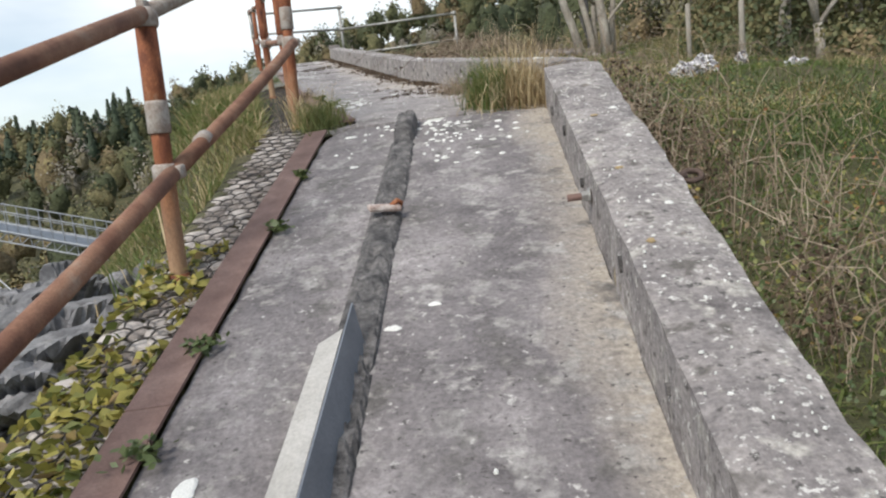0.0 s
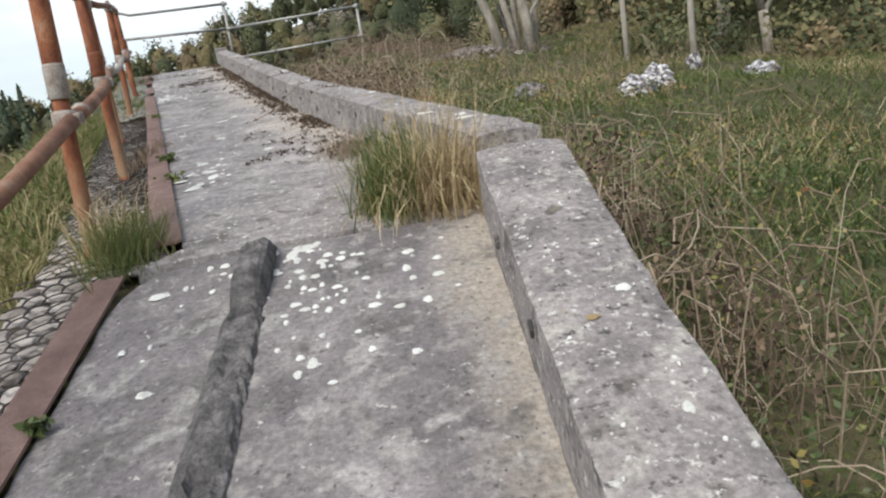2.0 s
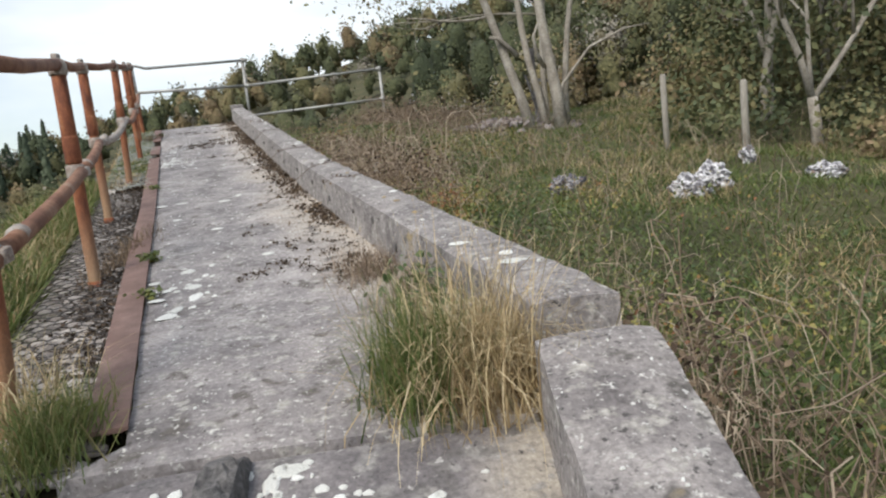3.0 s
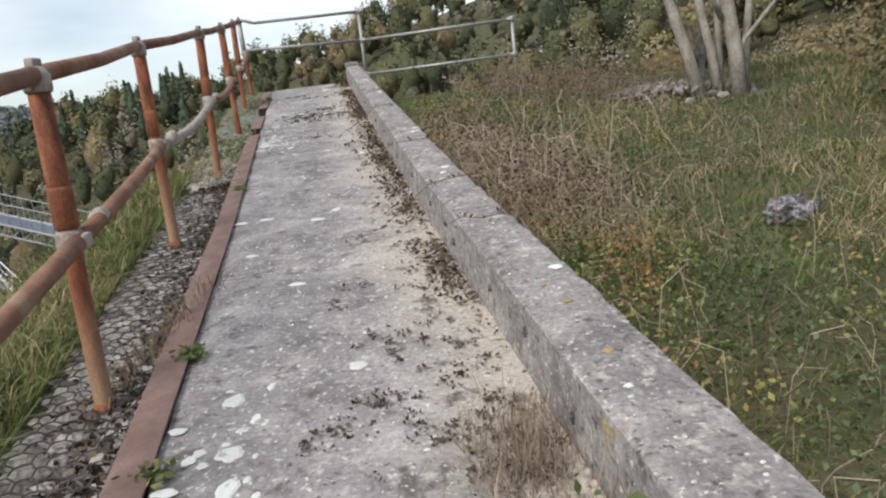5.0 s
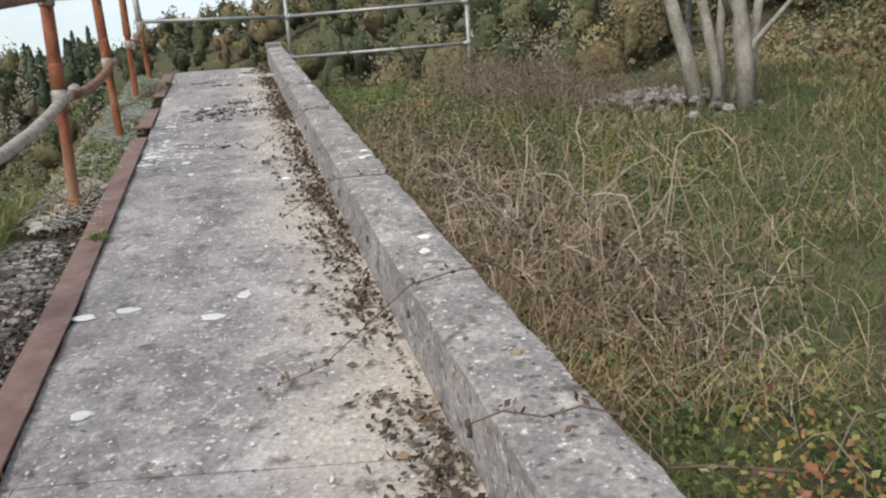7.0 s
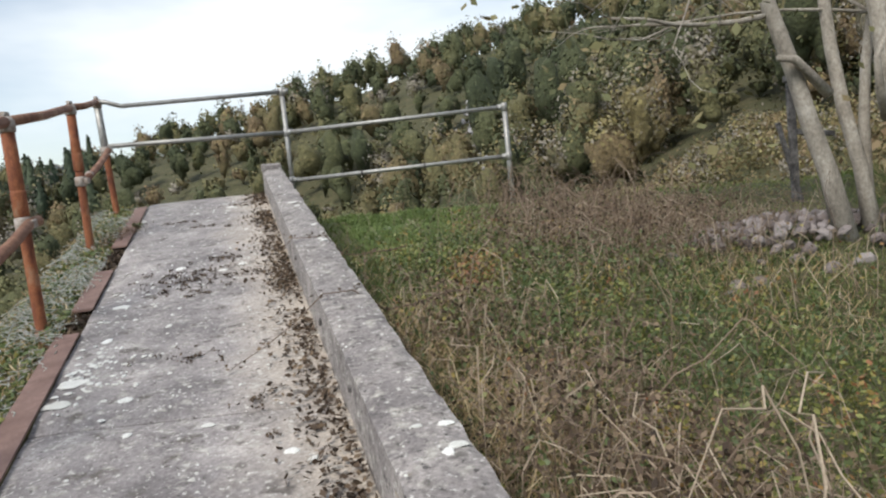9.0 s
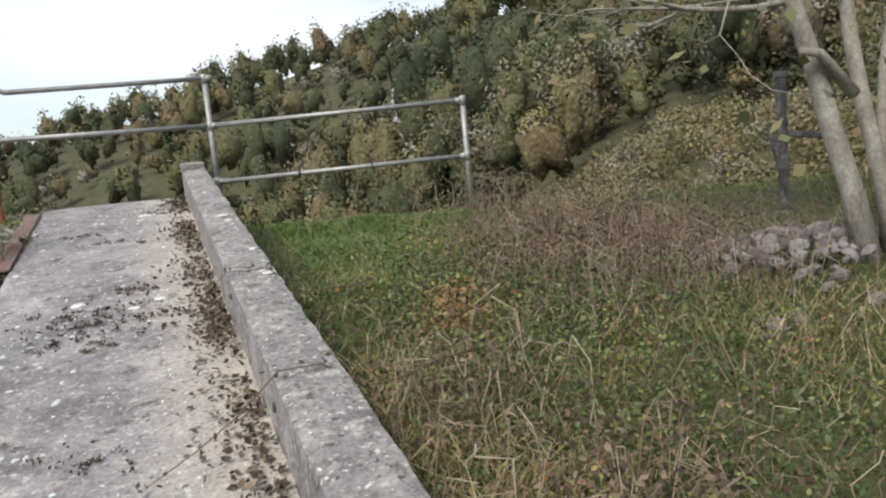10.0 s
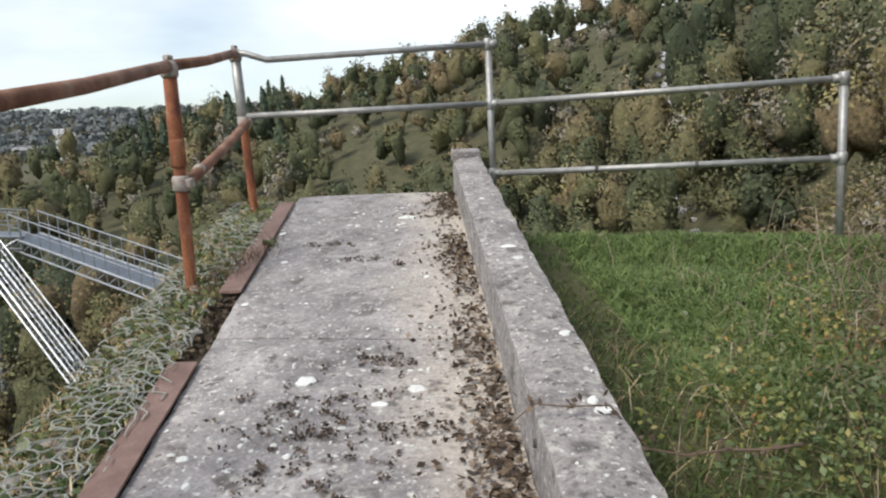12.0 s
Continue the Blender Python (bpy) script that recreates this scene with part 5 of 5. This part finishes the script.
def arcs(name, label, places, seed, n, length, radius, material, category="bramble", kind="stuff", rise=0.9, tone=(0.0, 1.0)):
    """Thin arching stems rooted round some places (x, y, spread)."""
    rr = random.Random(seed)
    geo = Geo()
    tot = sum(p[2] for p in places)
    for (cx, cy, sp) in places:
        for _ in range(int(n * sp / tot)):
            x, y = cx + rr.gauss(0, sp), cy + rr.gauss(0, sp)
            if x < kerb_out(y) + 0.03:
                x = kerb_out(y) + 0.03 + rr.random() * 0.25
            z = ground_z(x, y)
            a, L = rr.uniform(0, 6.283), rr.uniform(*length)
            dx, dy = math.cos(a) * L, math.sin(a) * L
            hgt = rr.uniform(0.35, 1.0) * rise * L
            ra = rr.uniform(*radius)
            m = rr.uniform(0.25, 0.75)
            pts = []
            for k in range(8):
                f = k / 7
                py = y + dy * f * 0.8 + rr.gauss(0, 0.022)
                px = max(x + dx * f * 0.8 + rr.gauss(0, 0.022), kerb_out(py) + 0.012)
                pts.append((px, py, z + hgt * (1 - ((f - m) / max(m, 1 - m)) ** 2) * 0.75 + rr.gauss(0, 0.020)))
            pts[0] = (x, y, z - 0.03)
            geo.tube(pts, [ra, ra, ra * 0.95, ra * 0.9, ra * 0.8, ra * 0.65, ra * 0.5, ra * 0.25], 4, rr.uniform(*tone), False)
    return tagged(part(name, geo, material), label, category, "", kind)


DEAD = [(0.38, 8.5, 0.24), (0.12, 9.4, 0.16), (0.62, 8.0, 0.18), (-0.1, 10.0, 0.18), (0.1, 10.6, 0.22), (-0.35, 11.3, 0.18), (0.3, 9.7, 0.2), (0.95, 13.0, 0.48), (0.45, 12.6, 0.34), (1.5, 13.6, 0.36), (1.15, 3.5, 0.13), (1.05, 4.3, 0.2), (1.2, 2.4, 0.08)]
arcs("dead_brambles", "tangle of dead arching bramble stems over the meadow", DEAD, 5, 1600, (0.18, 0.55), (0.0012, 0.0028), M_STEM, rise=1.25)
arcs("dead_brambles", "long pale bramble canes leaning over the grass", DEAD, 6, 34, (0.4, 0.8), (0.0022, 0.0040), M_STEM, rise=1.0)
arcs("bramble_thicket", "tall tangle of pale dead bramble canes beside the kerb", [(0.38, 8.6, 0.21), (0.2, 9.1, 0.15)], 15, 150, (0.35, 0.75), (0.0018, 0.0042), M_STEM, rise=1.2, tone=(0.45, 1.0))
arcs("bramble_thicket", "brown thicket of dead bramble canes beside the rubble", [(0.85, 13.0, 0.36), (0.5, 13.7, 0.22)], 16, 420, (0.35, 0.75), (0.0015, 0.0034), M_STEM, rise=1.3, tone=(0.0, 0.6))
arcs("bramble_thicket", "pale arching bramble canes leaning over the lower kerb", [(1.25, 3.6, 0.20), (1.5, 2.8, 0.26), (1.1, 4.3, 0.16), (1.75, 3.6, 0.3)], 17, 80, (0.35, 0.85), (0.0016, 0.0036), M_STEM, rise=1.15, tone=(0.35, 1.0))
arcs("meadow_stalks", "thin dry stalks scattered through the meadow", [(1.2, 6.0, 0.9), (0.9, 10.0, 1.0), (1.2, 12.5, 1.2), (2.4, 9.0, 1.2), (1.5, 3.0, 0.25), (0.3, 13.5, 0.7)], 7, 900, (0.15, 0.5), (0.0012, 0.0026), M_STEM, "stalks", "stuff", 1.5)

# bramble and herb leaves
r = np.random.default_rng(14)
BR = [(0.5, 9.7, 0.45, 3200), (1.0, 6.6, 0.45, 2600), (0.6, 7.3, 0.3, 1400), (0.7, 10.6, 0.6, 2600), (0.35, 12.0, 0.55, 3000), (0.2, 13.2, 0.45, 2600), (-0.25, 12.6, 0.3, 2200), (0.6, 13.7, 0.5, 1800), (1.6, 10.6, 0.9, 2400), (1.5, 2.6, 0.6, 4200), (1.2, 4.8, 0.5, 2600), (2.4, 6.0, 0.9, 1800), (0.0, 11.3, 0.35, 1600), (2.6, 4.0, 1.0, 1800)]
C, T = [], []
for cx, cy, sp, n in BR:
    n = int(n * (1.5 if cy > 10.4 else 1.1))
    x, y = cx + r.normal(0, sp, n), cy + r.normal(0, sp, n)
    ok = x > kerb_out_np(y) + 0.03
    x, y = x[ok], y[ok]
    pts = ground_pts(x, y)
    pts[:, 2] += r.uniform(0.02, 0.26, len(x))
    C.append(pts)
    T.append(np.clip(0.42 + 0.9 * patchy(x, y, 2.2, 8.0) + r.normal(0, 0.16, len(x)), 0, 1))
C, T = np.concatenate(C), np.concatenate(T)
soup("bramble_leaves", leaf_quads(C, r.uniform(0.006, 0.017, len(C)), 0.2), LEAF_FACES, T, M_BRAMBLE, "green, yellow and russet bramble leaves in the meadow", "bramble")
# russet leaves on the dead tangles
C = np.concatenate([np.stack([cx + r.normal(0, sp, n), cy + r.normal(0, sp, n), np.zeros(n)], 1) for cx, cy, sp in DEAD for n in [int(3200 * sp)]])
C = C[C[:, 0] > kerb_out_np(C[:, 1]) + 0.03]
C[:, 2] = ground_pts(C[:, 0], C[:, 1])[:, 2] + r.uniform(0.05, 0.42, len(C))
soup("withered_leaves", leaf_quads(C, r.uniform(0.008, 0.018, len(C))), LEAF_FACES, np.clip(r.normal(0.55, 0.3, len(C)), 0, 1), M_LITTER, "withered brown leaves on the bramble tangle", "leaves")

# sprigs that lie across the kerb
rr = random.Random(31)
for (y0, x0, x1, dy) in [(8.05, 0.45, -0.62, -0.35), (9.0, 0.2, -0.85, 0.2), (7.0, 0.55, -0.1, 0.12), (11.2, -0.3, -1.35, -0.42), (12.15, -0.6, -1.35, -0.1)]:
    sprig = thing("bramble_sprig", "thin dark bramble sprig trailing over the kerb", "bramble sprig")
    pts = []
    for k in range(9):
        f = k / 8
        x, y = x0 + (x1 - x0) * f, y0 + dy * f + rr.gauss(0, 0.012)
        top = slab_z(y) + (0.245 if kerb_in(y) - 0.03 < x < kerb_out(y) + 0.05 else 0.25 - 0.23 * min(1, max(0, (kerb_in(y) - x) / 0.35)) if x < kerb_in(y) else 0.12)
        pts.append(Vector((x, y, top + rr.gauss(0, 0.006))))
    part("stem", Geo().tube(pts, [0.0045 * (1 - 0.6 * k / 8) for k in range(9)], 5, 0.05), M_STEM, sprig, "", True)
    lv = np.array([tuple(p + Vector((rr.gauss(0, 0.02), rr.gauss(0, 0.03), rr.gauss(0.008, 0.008)))) for p in pts[1:] for _ in range(5)])
    leaf_part("leaves", leaf_quads(lv, np.full(len(lv), 0.013), 0.3), M_LITTER, sprig, 0.1, 0.8, 90)

# leaf litter along the kerb and in patches on the slab
C, MC = [], []
n = 7000
y = 6.5 + 9.0 * r.random(n) ** 0.9
off = np.abs(r.normal(0, 0.10, n)) + 0.012
dens = patchy(np.zeros(n), y, 1.6, 2.0)
ki = np.array([kerb_in(v) for v in y])
keep = r.random(n) < np.clip(0.62 + 1.1 * dens, 0.1, 1)
C.append(np.stack([(ki - off)[keep], y[keep], np.array([slab_z(v) for v in y[keep]]) + 0.008 + r.uniform(0, 0.012, keep.sum())], 1))
PATCHES = [(-0.25, 6.52, 0.07, 0.07, 150), (-0.56, 6.85, 0.03, 0.03, 30), (-0.21, 6.02, 0.06, 0.05, 110), (-0.36, 5.87, 0.05, 0.05, 90), (-0.32, 6.04, 0.02, 0.02, 20), (-0.49, 7.01, 0.05, 0.03, 30), (-0.09, 6.19, 0.09, 0.06, 120), (-0.13, 5.83, 0.08, 0.06, 90), (0.13, 5.80, 0.10, 0.16, 420), (0.05, 6.4, 0.14, 0.2, 160), (-0.38, 7.62, 0.05, 0.03, 40)]
PATCHES += [(-1.95, 12.5, 0.12, 0.10, 300), (-1.95, 12.3, 0.15, 0.08, 360), (-1.91, 12.1, 0.11, 0.07, 260), (-1.86, 12.83, 0.12, 0.05, 150), (-2.30, 12.55, 0.02, 0.02, 40), (-2.13, 12.49, 0.02, 0.02, 50), (-1.65, 12.4, 0.06, 0.03, 80)]
PATCHES += [(-2.65, 14.31, 0.10, 0.03, 130), (-2.34, 14.02, 0.08, 0.02, 100), (-2.13, 13.93, 0.04, 0.015, 40), (-1.13, 10.5, 0.12, 0.04, 110), (-1.61, 11.02, 0.14, 0.06, 130), (-0.92, 10.17, 0.07, 0.04, 80), (-1.89, 12.78, 0.1, 0.03, 60), (-2.3, 14.9, 0.2, 0.05, 90)]
for cx, cy, sx, sy, n in PATCHES:
    m = max(4, n // 8)
    gx, gy = cx + r.normal(0, sx, m), cy + r.normal(0, sy, m)
    pick = r.integers(0, m, n)
    x, y = gx[pick] + r.normal(0, 0.013, n), gy[pick] + r.normal(0, 0.011, n)
    n = len(x)
    ok = x < np.array([kerb_in(v) for v in y]) - 0.01
    x, y = x[ok], y[ok]
    MC.append(np.stack([x, y, np.array([slab_z(v) for v in y]) + 0.006 + r.uniform(0, 0.010, len(x))], 1))
C, MC = np.concatenate(C), np.concatenate(MC)
soup("moss_crumbs", leaf_quads(MC, r.uniform(0.004, 0.011, len(MC)), 0.3), LEAF_FACES, np.clip(r.normal(0.32, 0.2, len(MC)), 0, 1), M_LITTER, "dark dried moss crumbs scattered on the concrete", "moss")
soup("leaf_litter", leaf_quads(C, r.uniform(0.006, 0.020, len(C)), 0.5), LEAF_FACES, np.clip(r.normal(0.4, 0.28, len(C)), 0, 1), M_LITTER, "crumbled brown leaf litter along the kerb", "leaf litter")

# soil crumbs, creeper and dry stems on the stone edging
n = 9000
y = r.uniform(4.9, 10.2, n)
x = edge_left_np(y) - 0.10 - np.abs(r.normal(0, 0.13, n))
z = np.array([slab_z(v) for v in y]) - 0.05 + r.uniform(0, 0.03, n)
k = r.random(n) < 0.16
y[k] = r.uniform(11.3, 13.8, k.sum())
x[k] = edge_left_np(y[k]) - r.uniform(0.0, 0.14, k.sum())
z[k] = np.array([slab_z(v) for v in y[k]]) - 0.06 + r.uniform(0, 0.04, k.sum())
soup("soil_crumbs", leaf_quads(np.stack([x, y, z], 1), r.uniform(0.008, 0.022, n), 0.3), LEAF_FACES, np.clip(r.normal(0.3, 0.25, n), 0, 1), M_LITTER, "dark crumbly soil and dead leaves beside the edge strip", "soil")
y = r.uniform(0.9, 2.75, 1700)
d = r.uniform(0.12, 0.44, 1700)
pz = patchy(d * 3, y, 2.5, 6.0)
keep = pz > -0.15
y, d = y[keep], d[keep]
x = edge_left_np(y) - d
z = np.array([slab_z(v) for v in y]) - 0.04 - 0.25 * np.maximum(0, d - 0.3) + r.uniform(0, 0.05, len(y))
soup("creeper", leaf_quads(np.stack([x, y, z], 1), r.uniform(0.014, 0.032, len(y)), 0.4), LEAF_FACES, np.clip(r.normal(0.5, 0.3, len(y)), 0, 1), M_CREEPER, "yellowing creeper over the netted stones", "creeper")
n = 4500
y = r.uniform(10.4, 15.5, n)
d = r.uniform(0.12, 0.55, n)
x = edge_left_np(y) - d
z = np.array([slab_z(v) for v in y]) - 0.03 - 0.35 * np.maximum(0, d - 0.36) + r.uniform(-0.01, 0.05, n)
soup("netting_plants", leaf_quads(np.stack([x, y, z], 1), r.uniform(0.010, 0.026, n), 0.35), LEAF_FACES, np.clip(r.normal(0.35, 0.2, n), 0, 0.85), M_BRAMBLE, "small green plants growing through the netting", "plants")
tuft("russet_tuft", "russet dead herb tuft beside the edge strip", -3.02, 13.95, 0.05, 0.22, 350, 0.05, 0.16, M_LITTER, 0.4, 1.0, 41)
tuft("russet_tuft", "russet dead herb tuft beside the edge strip", -1.22, 6.75, 0.04, 0.30, 300, 0.05, 0.18, M_LITTER, 0.4, 1.0, 42)


# ---- lichen ----
def lichen(name, label, spots, material):
    """Thin crusts with a wavy outline lying on the concrete: (x, y, lift, radius)."""
    geo = Geo()
    rr = random.Random(8)
    for (x, y, lift, s) in spots:
        n = 16
        ring, inner = [], []
        ph = rr.uniform(0, 6)
        st = rr.uniform(0.7, 1.4)
        for k in range(n):
            a = 2 * math.pi * k / n
            q = s * (0.8 + 0.07 * math.sin(3 * a + ph) + 0.07 * math.sin(5 * a + 2 * ph) + rr.uniform(-0.06, 0.06))
            px, py = x + q * math.cos(a) * st, y + q * math.sin(a) / st
            ring.append((px, py, slab_z(py) + lift + 0.001))
            inner.append((x + (px - x) * 0.75, y + (py - y) * 0.75, slab_z(y + (py - y) * 0.75) + lift + 0.0045))
        geo.add(ring + inner, [(k, (k + 1) % n, n + (k + 1) % n, n + k) for k in range(n)] + [tuple(range(n, 2 * n))], rr.random())
    return tagged(part(name, geo, material), label, "lichen", "", "stuff")


rr = random.Random(19)
LOW = [(-0.49, 3.94, 32), (-0.32, 3.91, 14), (-0.04, 4.10, 40), (-0.08, 4.06, 33), (0.02, 3.98, 22), (0.08, 3.98, 19), (0.29, 3.94, 17), (0.28, 3.84, 21), (0.38, 3.87, 16), (0.37, 3.77, 19), (0.32, 3.64, 19), (0.17, 3.66, 19), (0.24, 3.63, 16), (-0.05, 3.94, 15), (0.0, 3.89, 17), (-0.01, 3.81, 13), (0.09, 3.77, 11), (0.02, 3.83, 13), (0.0, 3.71, 13), (-0.3, 4.07, 20), (-0.41, 3.96, 15), (-0.14, 4.10, 20), (-0.35, 4.07, 17), (0.04, 4.02, 19)]
LOW += [(-0.20, 1.99, 24), (-0.08, 2.10, 18), (-0.43, 3.44, 21), (0.03, 1.40, 8), (-0.62, 1.44, 38)]
MIDDLE = [(-0.74, 6.12, 48), (-0.65, 5.82, 50), (-0.37, 6.30, 40), (-0.60, 5.65, 50), (-0.80, 7.16, 36), (-1.41, 7.90, 34), (-1.46, 8.34, 44), (-1.31, 8.38, 42), (-0.77, 5.66, 34), (-0.64, 5.49, 38), (-0.86, 5.96, 30), (-0.76, 5.80, 28), (-0.66, 5.41, 50), (-1.17, 7.65, 36), (-0.96, 8.27, 44), (-0.88, 8.45, 40), (-1.76, 9.42, 44), (-1.02, 6.56, 14), (-0.65, 5.93, 12)]
HIGH = [(-2.05, 10.86, 70), (-2.02, 10.65, 60), (-2.10, 11.36, 38), (-1.84, 11.50, 26), (-1.33, 10.33, 26), (-0.99, 10.08, 29), (-0.91, 10.01, 27), (-1.62, 10.32, 23), (-1.74, 10.63, 36), (-2.24, 11.92, 50), (-2.30, 14.88, 60), (-2.13, 12.67, 45), (-1.71, 12.63, 38), (-1.81, 12.52, 28), (-2.78, 14.01, 25), (-2.72, 13.40, 25), (-2.33, 12.17, 23), (-3.03, 14.57, 32), (-1.92, 13.75, 20)]
KERB_SPOTS = [(0.52, 5.12, 39), (0.66, 4.91, 34), (0.66, 4.80, 44), (0.74, 4.76, 12), (0.58, 4.86, 16), (0.38, 6.46, 29), (-0.17, 8.33, 30), (-0.17, 8.18, 30), (0.42, 5.62, 13), (-0.40, 9.59, 26), (-0.48, 9.56, 23), (-0.46, 9.71, 23), (-0.56, 9.71, 15), (-1.05, 12.11, 30), (-1.42, 13.34, 28), (-1.48, 13.50, 33), (-1.18, 12.58, 26), (-1.11, 12.16, 22), (-1.73, 14.40, 19), (0.72, 3.14, 20), (0.68, 2.75, 16), (0.62, 2.10, 14)]
L = [(x, y, 0, q / 1000) for x, y, q in LOW + MIDDLE + HIGH]
KL = [(x, y, 0.22, q / 1000) for x, y, q in KERB_SPOTS]
for k in range(75):
    y = min(4.12, 4.12 - abs(rr.gauss(0, 0.32)))
    x = rr.choice((rr.gauss(-0.02, 0.1), rr.uniform(-0.55, 0.42)))
    L.append((x, y, 0, rr.uniform(0.006, 0.018)))
for cx, cy, sx, sy, n, s in [(-0.7, 5.75, 0.12, 0.22, 26, 0.02), (-2.02, 10.9, 0.13, 0.16, 80, 0.014), (-2.15, 11.7, 0.15, 0.4, 40, 0.014), (-1.95, 12.45, 0.25, 0.35, 60, 0.011), (-2.3, 14.9, 0.25, 0.15, 25, 0.018), (-2.05, 11.05, 0.1, 0.12, 30, 0.018)]:
    for k in range(n):
        L.append((cx + rr.gauss(0, sx), cy + rr.gauss(0, sy), 0, rr.uniform(0.4, 1.3) * s))
for k in range(280):
    y = rr.uniform(4.4, 15.3)
    a, b = edge_left(y), kerb_in(y)
    L.append((a + (b - a) * rr.random() ** 1.4 * 0.9, y, 0, rr.uniform(0.003, 0.010)))
for k in range(170):
    y = rr.choice((rr.uniform(0.8, 4.1), rr.uniform(5.0, 15.5)))
    a, b = kerb_in(y) + 0.02, kerb_out(y) - 0.02
    KL.append((a + (b - a) * rr.random(), y, 0.22, rr.uniform(0.002, 0.0065)))
L = [q for q in L if edge_left(q[1]) + 0.03 < q[0] < kerb_in(q[1]) - 0.03 and not 4.13 < q[1] < 4.25]
lichen("lichen", "white crusts of lichen on the walkway concrete", L, M_LICHEN)
KL = [(min(max(q[0], kerb_in(q[1]) + q[3] + 0.02), kerb_out(q[1]) - q[3] - 0.025), *q[1:]) for q in KL]
lichen("lichen", "white crusts of lichen on the kerb top", KL, M_LICHEN)
lichen("ochre_lichen", "ochre crusts of lichen on the kerb top", [(0.56, 2.42, 0.222, 0.014), (0.50, 1.87, 0.222, 0.015), (0.62, 3.05, 0.222, 0.014), (0.27, 6.3, 0.222, 0.016), (0.33, 6.15, 0.222, 0.02), (0.4, 5.8, 0.222, 0.018), (0.05, 7.4, 0.222, 0.015)], M_LICHEN_Y)

# a scrap of white paper by the kerb
scrap = rock_mesh("paper_scrap", (0.07, 0.05, 0.14), 88, M_WHITE, 3, 0.5)
ob = new("paper_scrap", scrap)
ob.matrix_basis = pose(0.25, 9.32, 1.70, 10, 8, 30)
tagged(ob, "crumpled white paper scrap caught in the grass", "paper scrap")


# dry tan debris through the pale netting
r = np.random.default_rng(61)
n = 5000
y = r.uniform(9.6, 15.5, n)
d = r.uniform(0.12, 0.62, n)
z = np.array([slab_z(v) for v in y]) - 0.05 - 0.35 * np.maximum(0, d - 0.36) + r.uniform(-0.02, 0.04, n)
base = np.stack([edge_left_np(y) - d, y, z], 1)
soup("netting_debris", blades(base, r.uniform(0.02, 0.07, n), r.uniform(0.002, 0.005, n), r.uniform(0.8, 2.5, n)), BLADE_FACES, np.clip(r.normal(0.4, 0.3, n), 0, 1), M_STRAW, "dry tan stems caught in the netting", "dry stems")
